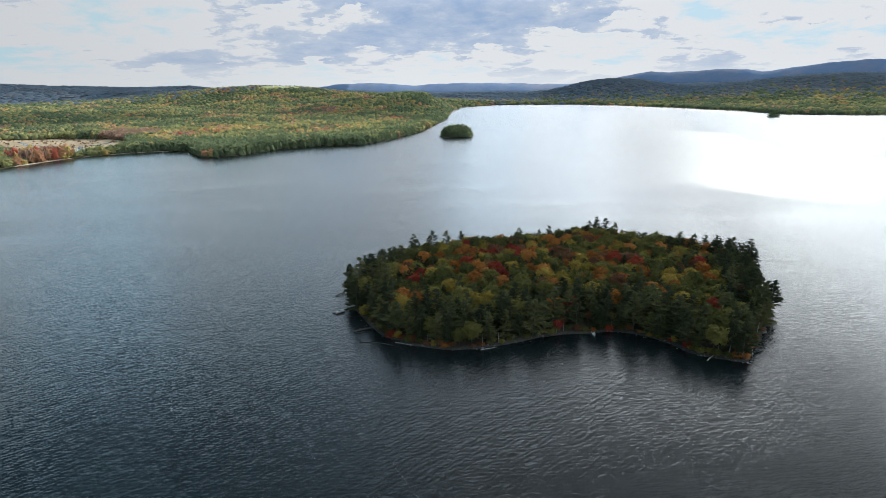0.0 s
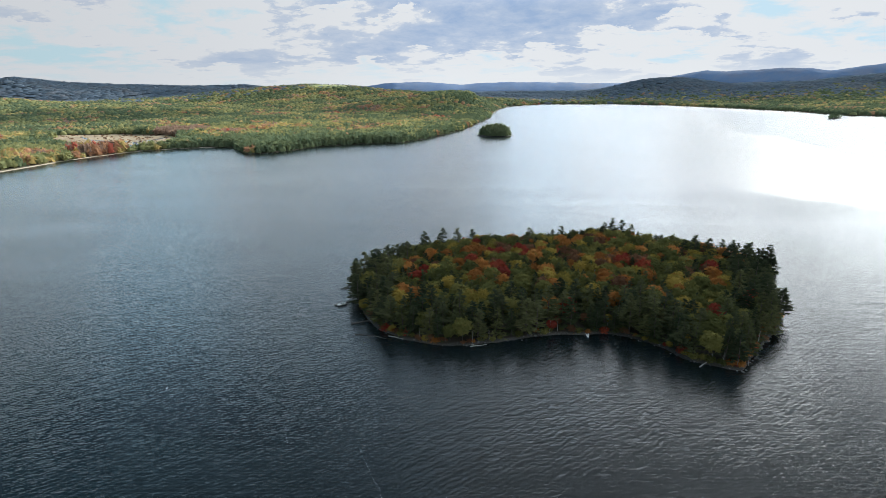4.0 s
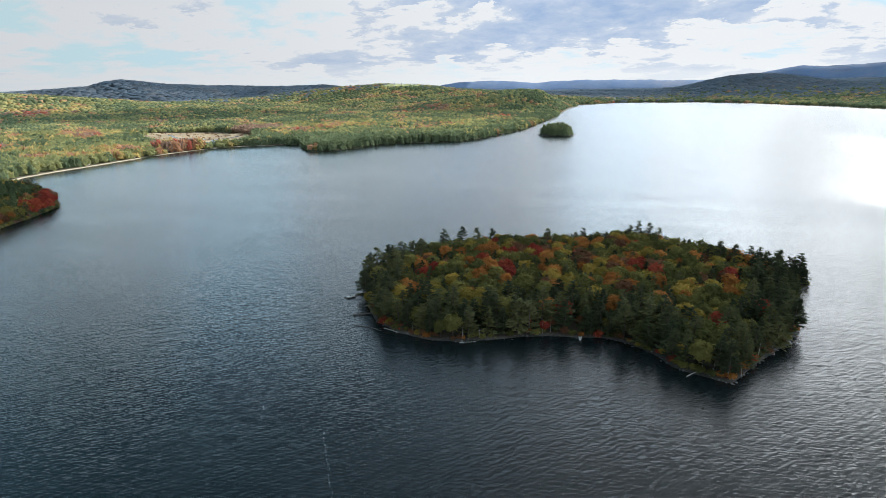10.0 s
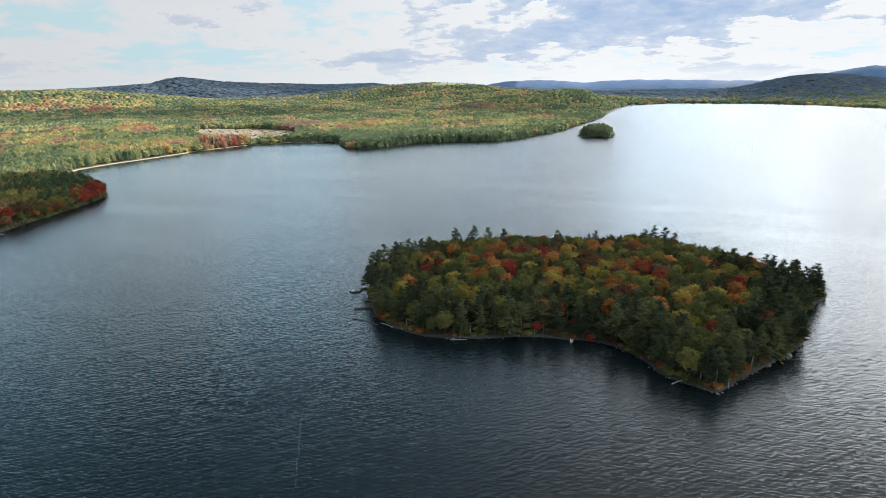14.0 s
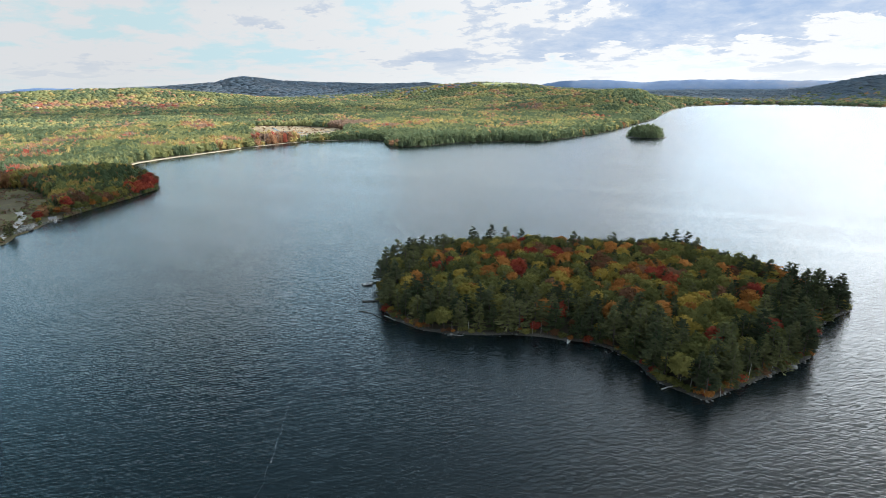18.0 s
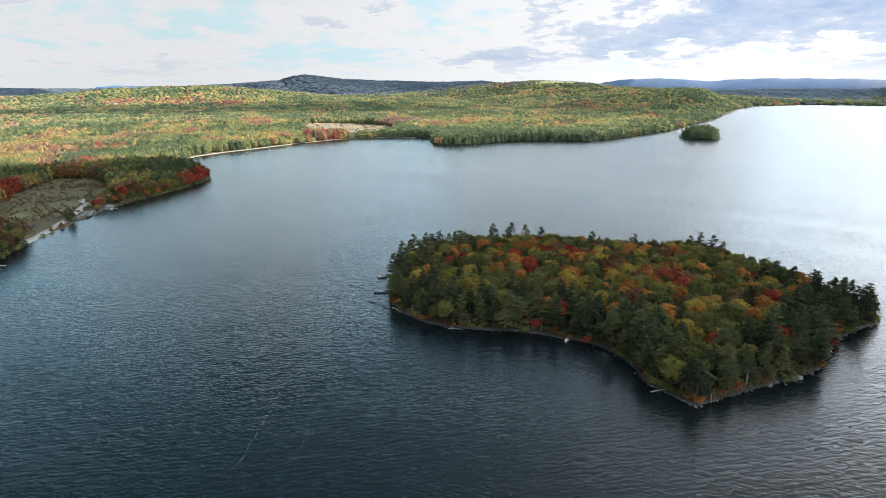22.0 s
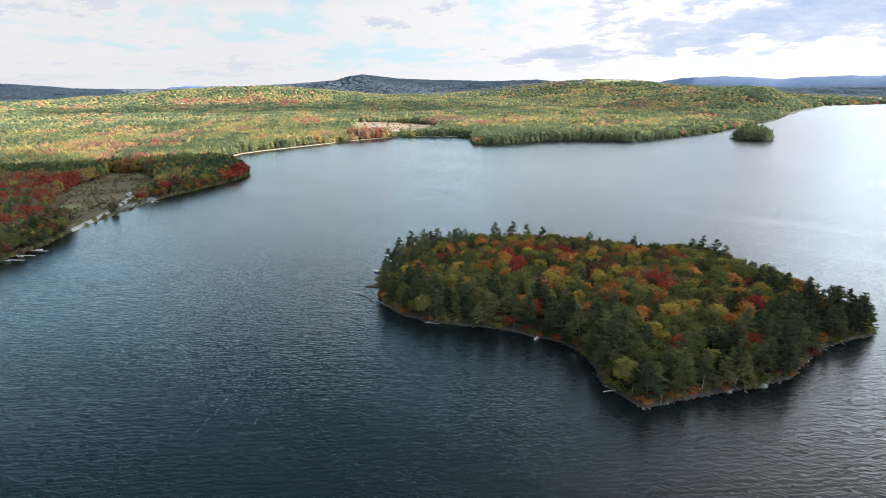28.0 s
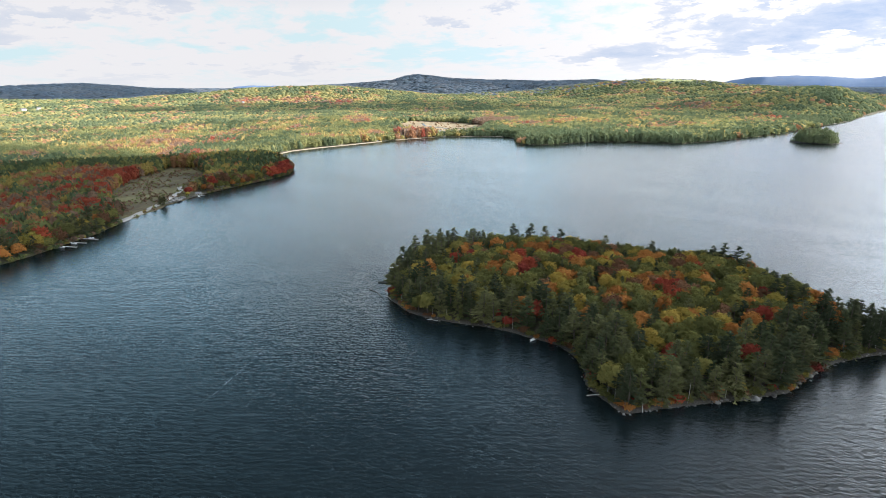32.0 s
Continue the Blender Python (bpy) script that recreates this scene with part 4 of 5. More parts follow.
def make_islet(cx, cy, wx, wy, hgt, n, seed, name, label):
    """A small wooded islet."""
    g = rng(seed)
    t = np.arange(28) * 2 * math.pi / 28
    rr = 1 + 0.12 * np.sin(2 * t + seed) + 0.07 * np.sin(5 * t)
    rings = [(1.12, -1.5), (1.0, 0.15), (0.94, 0.7), (0.6, 1.6), (0.0, 1.9)]
    v = np.stack([np.stack([cx + wx * k * rr * np.cos(t), cy + wy * k * rr * np.sin(t), np.full(28, z)], 1) for k, z in rings], 1).reshape(-1, 3)
    land = new(name, mesh_from(name, v, grid_faces(28, len(rings), True), ROCK, True))
    tagged(land, label, "islet", kind="structure")
    a, q = g.uniform(0, 6.28, n), np.sqrt(g.uniform(0, 1, n)) * 0.95
    sp = np.stack([cx + wx * q * np.cos(a), cy + wy * q * np.sin(a), np.full(n, 0.8), a, g.uniform(9, 14, n), hgt * g.uniform(0.7, 1.15, n) * (1.05 - 0.45 * q ** 3)], 1)
    stamp("islet_pines", [canopy(90, "pine", 40), canopy(91, "pine", 40), canopy(92, "pine", 40)], sp, WOODS["pine"], "dark green pines on the islet")


make_islet(38, 1325, 40, 30, 24, 120, 1, "islet_ground", "rocky shore of a small wooded islet")
make_islet(1114, 1862, 22, 10, 17, 9, 2, "islet_ground", "low rocky islet far out on the lake")


# bearing and height of the blue crests
BLUE_RIDGE = [(-95, 40), (-62, 60), (-60.6, 128), (-58.8, 134), (-57, 131), (-55, 120), (-53, 60), (-15, 70), (-13, 118), (-11.6, 133), (-9.3, 142), (-6.7, 138), (-5, 122), (-3.6, 116), (-1.5, 128), (1.2, 131), (4, 126),
              (7.2, 120), (9, 112), (13, 110), (15.5, 140), (17.2, 172), (19.3, 197), (21, 187), (23, 194), (25.8, 205), (27.3, 196), (28.6, 178), (30.5, 198), (32.7, 224), (36, 246), (38, 236), (46, 205), (62, 170)]


def make_far_hills():
    """Ridges at the end of the view, haze painted into their blue."""
    az = np.linspace(-95, 62, 700)
    crest = np.interp(az, *zip(*BLUE_RIDGE)) + 1.6 * np.sin(az * 2.1) + 0.9 * np.sin(az * 5.3 + 1) + 0.5 * np.sin(az * 13.1)
    rows = [(4640, 0.0), (4740, 0.45), (4840, 0.86), (4905, 1.0)]
    A, R = np.radians(az), np.array([r for r, k in rows])
    top = crest
    V = [[(100 + r * np.sin(a), r * np.cos(a), t * k - 4 * (k == 0)) for r, k in rows] for a, t in zip(A, top)]
    me = mesh_from("far_hills", np.array(V).reshape(-1, 3), grid_faces(len(az), len(rows))[:, ::-1], HAZE_BLUE, True)
    tagged(new("backdrop", me), "haze-blue wooded ridges on the horizon", "hills", kind="structure")


make_far_hills()


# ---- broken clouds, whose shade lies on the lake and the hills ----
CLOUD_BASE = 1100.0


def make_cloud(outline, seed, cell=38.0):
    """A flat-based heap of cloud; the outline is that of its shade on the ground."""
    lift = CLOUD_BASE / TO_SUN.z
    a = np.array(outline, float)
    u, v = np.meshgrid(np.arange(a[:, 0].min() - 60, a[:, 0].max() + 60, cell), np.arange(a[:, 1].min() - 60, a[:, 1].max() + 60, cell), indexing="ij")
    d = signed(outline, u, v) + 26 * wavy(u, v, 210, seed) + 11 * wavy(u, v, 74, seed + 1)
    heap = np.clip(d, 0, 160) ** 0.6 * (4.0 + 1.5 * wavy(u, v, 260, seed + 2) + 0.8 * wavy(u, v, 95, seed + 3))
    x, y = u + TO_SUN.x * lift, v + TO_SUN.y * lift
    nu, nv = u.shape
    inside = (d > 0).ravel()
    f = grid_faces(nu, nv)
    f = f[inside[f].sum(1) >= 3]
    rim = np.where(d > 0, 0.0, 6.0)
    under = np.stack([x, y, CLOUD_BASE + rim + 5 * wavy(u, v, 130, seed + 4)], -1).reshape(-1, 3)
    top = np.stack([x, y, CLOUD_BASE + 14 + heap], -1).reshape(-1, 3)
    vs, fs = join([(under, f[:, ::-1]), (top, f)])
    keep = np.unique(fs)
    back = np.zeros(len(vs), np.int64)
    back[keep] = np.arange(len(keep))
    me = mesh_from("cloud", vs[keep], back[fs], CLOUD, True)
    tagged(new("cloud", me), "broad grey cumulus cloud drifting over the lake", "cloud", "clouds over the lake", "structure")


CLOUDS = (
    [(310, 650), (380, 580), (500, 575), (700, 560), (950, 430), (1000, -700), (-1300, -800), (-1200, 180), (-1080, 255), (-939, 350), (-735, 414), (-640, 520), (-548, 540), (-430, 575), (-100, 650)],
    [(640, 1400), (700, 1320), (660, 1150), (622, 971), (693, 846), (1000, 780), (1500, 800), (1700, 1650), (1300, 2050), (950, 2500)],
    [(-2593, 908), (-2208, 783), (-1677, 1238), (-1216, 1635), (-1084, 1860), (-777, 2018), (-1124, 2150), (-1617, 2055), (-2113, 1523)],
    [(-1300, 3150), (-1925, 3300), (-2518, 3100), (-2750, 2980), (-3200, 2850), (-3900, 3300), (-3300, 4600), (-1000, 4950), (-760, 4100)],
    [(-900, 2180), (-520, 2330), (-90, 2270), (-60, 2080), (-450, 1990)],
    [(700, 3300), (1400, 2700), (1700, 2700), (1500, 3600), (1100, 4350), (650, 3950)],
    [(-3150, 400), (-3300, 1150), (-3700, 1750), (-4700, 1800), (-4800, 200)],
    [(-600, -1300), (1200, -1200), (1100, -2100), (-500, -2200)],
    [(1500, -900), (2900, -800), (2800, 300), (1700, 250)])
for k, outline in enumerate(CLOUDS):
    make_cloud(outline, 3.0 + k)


# ---- things on the shores ----
def part(name, bm, mat, parent, label=""):
    me = bpy.data.meshes.new(name)
    bm.to_mesh(me)
    bm.free()
    me.materials.append(mat)
    ob = new(name, me)
    ob.parent = parent
    return tagged(ob, label) if label else ob


def box(sx, sy, sz, at=(0, 0, 0), bevel=0.0, turn=0.0):
    bm = bmesh.new()
    bmesh.ops.create_cube(bm, size=1.0, matrix=Matrix.Translation(at) @ Matrix.Rotation(turn, 4, "Z") @ Matrix.Diagonal((sx, sy, sz, 1)))
    if bevel:
        bmesh.ops.bevel(bm, geom=bm.edges[:], offset=bevel, segments=1, affect="EDGES")
    return bm


def peg(r, h, at=(0, 0, 0), r2=None, sides=8):
    bm = bmesh.new()
    bmesh.ops.create_cone(bm, cap_ends=True, segments=sides, radius1=r, radius2=r if r2 is None else r2, depth=h, matrix=Matrix.Translation((at[0], at[1], at[2] + h / 2)))
    return bm


def prism(points, y0, y1):
    """A solid with that outline in x and z, from y0 to y1."""
    bm = bmesh.new()
    a = [bm.verts.new((x, y0, z)) for x, z in points]
    b = [bm.verts.new((x, y1, z)) for x, z in points]
    bm.faces.new(a)
    bm.faces.new(b[::-1])
    for i in range(len(a)):
        j = (i + 1) % len(a)
        bm.faces.new((a[j], a[i], b[i], b[j]))
    bmesh.ops.recalc_face_normals(bm, faces=bm.faces)
    return bm


def dock(tip, root, width, label, tall_posts=False, mat=None, height=0.55):
    """A plank dock on posts, from the shore to its tip."""
    mat = mat or WEATHERED
    tip, root = Vector((*tip, 0)), Vector((*root, 0))
    L = (tip - root).length
    ob = tagged(new("dock"), label, "dock")
    ob.matrix_basis = Matrix.Translation(root) @ Matrix.Rotation(math.atan2(tip.y - root.y, tip.x - root.x), 4, "Z")
    for s in (-1, 1):
        part("beam", box(L, 0.14, 0.2, (L / 2, s * width * 0.42, height - 0.16)), POST, ob)
    me = None
    n = int(L / 0.42)
    for i in range(n):
        if me is None:
            p = part("plank", box(0.37, width, 0.06, (0, 0, 0), 0.01), mat, ob)
            me = p.data
        else:
            p = new("plank", me)
            p.parent = ob
        p.location = ((i + 0.5) * L / n, 0.02 * math.sin(i * 2.3), height - 0.03)
    k = max(2, int(L / 3.2) + 1)
    for i in range(k):
        for s in (-1, 1):
            top = height + (1.0 if tall_posts else 0.25) + 0.1 * math.sin(i * 3 + s)
            part("post", peg(0.13 if tall_posts else 0.09, top + 2.2, (L * (i + 0.15) / (k - 0.7), s * width * 0.5, -2.2)), POST, ob)
    return ob


def hull_mesh(L, W, H, steps=14):
    """An open boat's shell with inside and rim."""
    bm = bmesh.new()
    rows = []
    for i in range(steps + 1):
        u = i / steps
        w = W / 2 * (1 - max(0, (u - 0.45) / 0.55) ** 2.2) + 0.02
        k = 0.12 * max(0, u - 0.5) ** 2 * 4
        rows.append([bm.verts.new((L * (u - 0.5), y * w, z + k * (z > 0.1))) for y, z in
                     ((-1, H), (-0.86, H * 0.4), (-0.45, 0.03), (0, -0.04), (0.45, 0.03), (0.86, H * 0.4), (1, H), (0.88, H), (0.7, H * 0.45), (0, 0.1), (-0.7, H * 0.45), (-0.88, H))])
    for a, b in zip(rows, rows[1:]):
        for j in range(12):
            bm.faces.new((a[j], a[(j + 1) % 12], b[(j + 1) % 12], b[j]))
    bm.faces.new(rows[0][:7] + rows[0][7:])
    bm.faces.new(rows[-1][::-1])
    bmesh.ops.recalc_face_normals(bm, faces=bm.faces)
    return bm


def rowboat(x, y, turn, label, L=4.6):
    ob = tagged(new("rowboat"), label, "boat")
    ob.matrix_basis = pose(x, y, 0.05, 0, 0, turn)
    part("hull", hull_mesh(L, 1.5, 0.55), WHITE_PAINT, ob)
    for u in (-0.28, 0.02, 0.28):
        part("seat", box(0.28, 1.15 if u < 0.2 else 0.9, 0.04, (u * L, 0, 0.36), 0.01), WEATHERED, ob)
    return ob


def motorboat(x, y, turn, label):
    ob = tagged(new("motorboat"), label, "boat")
    ob.matrix_basis = pose(x, y, 0.1, 0, 0, turn)
    part("hull", hull_mesh(5.6, 2.1, 0.8), WHITE_PAINT, ob)
    part("foredeck", prism([(0.6, 0.8), (2.5, 0.88), (2.5, 0.8), (0.6, 0.72)], -0.55, 0.55), WHITE_PAINT, ob)
    part("windscreen", prism([(0.35, 0.85), (0.6, 0.85), (0.3, 1.3), (0.26, 1.3)], -0.75, 0.75), GLASS, ob)
    part("console", box(0.5, 0.6, 0.6, (0.1, 0.4, 0.6), 0.05), ALUMINIUM, ob)
    for s in (-0.45, 0.45):
        part("seat", box(0.5, 0.5, 0.5, (-0.9, s, 0.5), 0.06), POST, ob)
    m = part("outboard_motor", box(0.35, 0.35, 0.6, (-2.95, 0, 0.9), 0.08), POST, ob, "black outboard motor on the stern")
    part("leg", box(0.15, 0.12, 0.8, (-2.95, 0, 0.25), 0.03), POST, m)
    return ob


def fallen_log(a, b, r, mat, label, name="fallen_log", stubs=3):
    a, b = Vector(a), Vector(b)
    d = b - a
    ob = tagged(new(name), label, "log")
    ob.matrix_basis = Matrix.Translation(a)
    side = d.normalized().orthogonal()
    pts = [Vector((0, 0, 0)), d * 0.35 + side * 0.08, d * 0.7 - side * 0.06, d]
    v, f = tube(pts, [r, r * 0.92, r * 0.75, r * 0.45], 8)
    t = new("trunk", mesh_from("trunk", v, f, mat, True))
    t.parent = ob
    g = rng(int(abs(a.x * 7 + a.y * 3)))
    for i in range(stubs):
        o = d * g.uniform(0.3, 0.9)
        e = o + Vector((g.normal() * 0.6, g.normal() * 0.6, abs(g.normal()) * 0.6 + 0.2))
        v, f = tube([o, e], [r * 0.3, r * 0.1], 5)
        p = new("branch_stub", mesh_from("branch_stub", v, f, mat))
        p.parent = ob
    return ob


dock((-61.5, 276.5), (-50.5, 286.5), 2.0, "weathered plank dock on the island shore")
dock((-46.2, 252.3), (-37.5, 256.5), 1.4, "old dark jetty with tall standing posts", True, POST, 0.4)
for tip, root in (((-306.5, 172.5), (-325, 163)), ((-301, 162.5), (-319, 152.5)), ((-294, 153.5), (-313, 143))):
    dock(tip, root, 1.9, "long weathered plank dock on the mainland shore")["group"] = "docks of the west shore"
motorboat(-316, 170.5, 25, "white motorboat moored beside a plank dock")
motorboat(-309, 155.2, 205, "white motorboat moored beside a plank dock")
motorboat(-304.5, 145.8, 28, "white motorboat moored beside a plank dock")
motorboat(-57.5, 277.2, 222, "white motorboat moored beside the island dock")
rowboat(74.2, 244.8, 268, "small white rowboat drawn up at the island shore")
fallen_log((-64.5, 301.5, 0.25), (-54, 312, 1.6), 0.3, POST, "dark fallen tree lying out over the water")
fallen_log((-41, 240.2, 0.05), (-32, 239.6, 0.1), 0.28, POST, "dark waterlogged log floating off the island", "drift_log", 4)
fallen_log((-31, 238.9, 0.05), (-24.5, 236.2, 0.15), 0.26, POST, "dark waterlogged log floating off the island", "drift_log", 4)
fallen_log((-24, 239.2, 0.25), (-15, 235.6, 0.45), 0.2, PALE_BARK, "pale stranded drift log on the island beach", "drift_log", 2)
fallen_log((117.3, 216.6, 0.15), (124, 222.5, 0.8), 0.24, PALE_BARK, "bleached log lying out from the shore", "fallen_log", 1)
fallen_log((100, 247.5, 0.1), (103.5, 243, 0.15), 0.15, PALE_BARK, "bleached log at the edge of the cove", "fallen_log", 1)
fallen_log((17, 230.2, 0.1), (25, 232.6, 0.4), 0.18, PALE_BARK, "bleached log along the island beach", "fallen_log", 1)


def rock_mesh(seed, mat):
    g = rng(seed)
    bm = bmesh.new()
    bmesh.ops.create_icosphere(bm, subdivisions=2, radius=1.0)
    off = Vector(g.uniform(-50, 50, 3))
    for v in bm.verts:
        k = 1 + 0.35 * noise.noise(v.co * 1.1 + off) + 0.15 * noise.noise(v.co * 2.7 + off)
        v.co = Vector((v.co.x * 1.2, v.co.y * 0.9, v.co.z * 0.65)) * k
    me = bpy.data.meshes.new("rock")
    bm.to_mesh(me)
    bm.free()
    me.materials.append(mat)
    return me


PALE_ROCK = plain("pale_granite", [(0.2, (0.09, 0.085, 0.076)), (0.55, (0.18, 0.17, 0.155)), (0.85, (0.32, 0.30, 0.28))], 0.8, 0.9, 0.0, 0.6)
ROCKS = [rock_mesh(i, PALE_ROCK if i in (0, 4) else ROCK) for i in range(6)]


def along(poly, step, g, closed=True):
    """Points along an outline with the inward normal."""
    p = [Vector(q) for q in poly]
    if closed:
        p.append(p[0])
    for a, b in zip(p, p[1:]):
        d = b - a
        n = max(1, int(d.length / step))
        nor = Vector((-d.y, d.x)).normalized()
        for i in range(n):
            yield a + d * ((i + g.uniform(0, 1)) / n), nor


def island_rocks():
    g = rng(21)
    spots = list(along(ISLAND[:25], 1.75, g, False))
    for q, nor in spots[:280]:
        se = q.x > 105
        s = (0.36 if se else 0.25) * math.exp(0.45 * g.normal())
        o = q + nor * g.normal(0.3, 0.8)
        ob = new("rock", ROCKS[g.integers(6)])
        ob.matrix_basis = Matrix.Translation((o.x, o.y, max(0.05, float(island_height(np.array([o.x]), np.array([o.y]))[0])) + 0.05 * s)) @ Matrix.Rotation(g.uniform(0, 6.28), 4, "Z") @ Matrix.Diagonal((s, s, s, 1))
        tagged(ob, "rounded grey granite rock on the island shore", "rock", "stones of the island shore")
    big = [(134, 213.6, 1.3), (136, 215, 1.0), (132, 214.2, 0.9), (206, 338, 2.0), (203, 334, 1.8), (199, 329, 1.4), (208, 342, 1.6), (104, 246, 1.2), (101, 247.5, 1.0), (77, 248.5, 1.0), (79, 249, 0.8), (186, 305, 1.0), (180, 282, 1.1)]
    for x, y, s in big:
        ob = new("boulder", ROCKS[g.integers(3) * 2])
        ob.matrix_basis = Matrix.Translation((x, y, 0.25)) @ Matrix.Rotation(g.uniform(0, 6.28), 4, "Z") @ Matrix.Diagonal((0.5 * s, 0.45 * s, 0.4 * s, 1))
        tagged(ob, "pale granite boulder at the water's edge", "boulder", "boulders of the island shore")


island_rocks()


def shrub_things():
    g = rng(31)
    src = []
    for i, (k, wd) in enumerate((("green", "low olive green shrub"), ("red", "low crimson huckleberry shrub"), ("yellow", "low yellow shrub"), ("brown", "low russet shrub"), ("orange", "low orange shrub"))):
        src.append(tree_thing("shrub", broadleaf_shapes(400 + i, 2.6, 1.7, 30, 9, 0.4), BARK, LEAF[k], wd + " overhanging the island shore"))
    weights = [0.46, 0.10, 0.06, 0.28, 0.10]
    used = set()
    for q, nor in list(along(ISLAND[:26], 2.3, g, False)):
        if g.random() < 0.25:
            continue
        o = q + nor * g.uniform(0.9, 3.4)
        s = src[g.choice(5, p=weights) if q.x < 185 else 0]
        m = Matrix.Translation((o.x, o.y, float(island_height(np.array([o.x]), np.array([o.y]))[0]) - 0.15)) @ Matrix.Rotation(g.uniform(0, 6.28), 4, "Z")
        if s in used:
            ob = copy_thing(s, m)
        else:
            ob = s
            used.add(s)
            ob.matrix_basis = m
        k = g.uniform(0.5, 1.15)
        ob.scale = (k, k, k)
        tagged(ob, group="shrubs of the island shore")
    for i, s in enumerate(src):
        if s not in used:
            s.matrix_basis = Matrix.Translation((60 + 4 * i, 300, 5.4))


shrub_things()


def bare_trunk(x, y, h, r, seed, mat):
    g = rng(seed)
    z = float(island_height(np.array([x]), np.array([y]))[0])
    ob = tagged(new("dead_tree"), "bare dead tree trunk standing at the island shore", "tree", "dead trees of the island")
    ob.matrix_basis = Matrix.Translation((x, y, z - 0.3))
    lean = g.normal(0, 0.05, 2) * h
    v, f = tube([(0, 0, 0), (lean[0] * 0.5, lean[1] * 0.5, h * 0.5), (lean[0], lean[1], h)], [r, r * 0.75, r * 0.2], 7)
    t = new("trunk", mesh_from("trunk", v, f, mat, True))
    t.parent = ob
    for i in range(7):
        u = g.uniform(0.3, 0.95)
        o = np.array([lean[0] * u, lean[1] * u, h * u])
        a = g.uniform(0, 6.28)
        L = g.uniform(0.5, 1.6) * (1.2 - u)
        v, f = tube([o, o + (math.cos(a) * L, math.sin(a) * L, L * 0.4)], [r * 0.25, r * 0.06], 4)
        p = new("branch", mesh_from("branch", v, f, mat))
        p.parent = ob


for i, (x, y, h) in enumerate([(150, 236.5, 9), (139, 219.5, 5.5), (124, 221, 5), (133, 217, 4), (128, 219, 6), (160, 249.5, 4.5), (56, 246.5, 7), (60, 248, 6), (84, 249.5, 5), (5, 233.5, 6), (18, 233.5, 7), (26, 236.5, 6),
                               (-8, 236, 6), (170, 262, 4), (196, 328, 6), (201, 334, 5), (92, 262, 11)]):
    bare_trunk(x, y, h, 0.14, 500 + i, PALE_BARK)


# ---- the west shore: road, field, cottages, beach, marsh ----
def ribbon(name, line, width, mat, label, category, lift=0.4, step=4.0):
    """A strip laid over the ground along a line."""
    p = [Vector(q) for q in line]
    pts = []
    for a, b in zip(p, p[1:]):
        n = max(1, int((b - a).length / step))
        pts += [a.lerp(b, i / n) for i in range(n)]
    pts.append(p[-1])
    sm = [sum((pts[min(max(i + k, 0), len(pts) - 1)] for k in (-2, -1, 0, 1, 2)), Vector((0, 0))) / 5 for i in range(len(pts))]
    V = []
    for i, q in enumerate(sm):
        d = (sm[min(i + 1, len(sm) - 1)] - sm[max(i - 1, 0)]).normalized()
        nor = Vector((-d.y, d.x))
        w = width * (1 + 0.18 * math.sin(i * 0.9) + 0.1 * math.sin(i * 2.3))
        for k, dz in ((-0.5, -0.5), (-0.42, 0.0), (0, 0.06), (0.42, 0.0), (0.5, -0.5)):
            o = q + nor * w * k
            z = float(land_height(np.array([o.x]), np.array([o.y]))[0])
            V.append((o.x, o.y, max(z, 0.0) + lift + dz))
    me = mesh_from(name, V, grid_faces(len(sm), 5)[:, ::-1], mat, True)
    return tagged(new(name, me), label, category, kind="structure")


def patch(name, poly, mat, label, lift=0.35, step=9.0):
    """Ground cover filling an outline, draped over the land."""
    a = np.array(poly)
    u, v = np.meshgrid(np.arange(a[:, 0].min() - step, a[:, 0].max() + 2 * step, step), np.arange(a[:, 1].min() - step, a[:, 1].max() + 2 * step, step), indexing="ij")
    d = signed(poly, u, v) + 5 * wavy(u, v, 45, 2.0)
    z = np.maximum(land_height(u, v), 0) + np.clip(lift + d * 0.08, -1.0, lift)
    me = mesh_from(name, np.stack([u, v, z], -1).reshape(-1, 3), grid_faces(*u.shape), mat, True)
    return tagged(new(name, me), label, "field", kind="structure")


patch("ground_field", FIELD, GRASS, "rough brown and green meadow behind the shore road")
patch("ground_marsh", MARSH, REED, "pale tan reed marsh at the inlet", step=14.0)
for line, w in (([(-640, 1105), (-680, 1098), (-720, 1108), (-760, 1135), (-800, 1150)], 20.0), ([(-720, 1110), (-770, 1170), (-790, 1200), (-778, 1225), (-770, 1257), (-766, 1300)], 11.0), ([(-790, 1198), (-850, 1225), (-930, 1240), (-990, 1290)], 8.0)):
    ribbon("water_channel", line, w, WATER, "pale winding channel through the reed marsh", "water", 0.55)
ribbon("road", [(-360, 206), (-372, 222), (-404, 257), (-438, 289), (-466, 311), (-500, 326)], 7.0, GRAVEL, "pale gravel road along the lake shore", "road", 0.5)
ribbon("beach", [(-600, 544), (-642, 559), (-702, 591), (-727, 641), (-729, 701), (-722, 760), (-718, 812), (-715, 870)], 6.5, SAND, "pale sand beach along the shore", "beach", 0.3)
ribbon("beach", [(-714, 905), (-700, 960), (-677, 1026), (-650, 1052), (-624, 1068), (-585, 1090), (-545, 1100)], 7.0, SAND, "narrow sand bar before the marsh", "beach", 0.25)


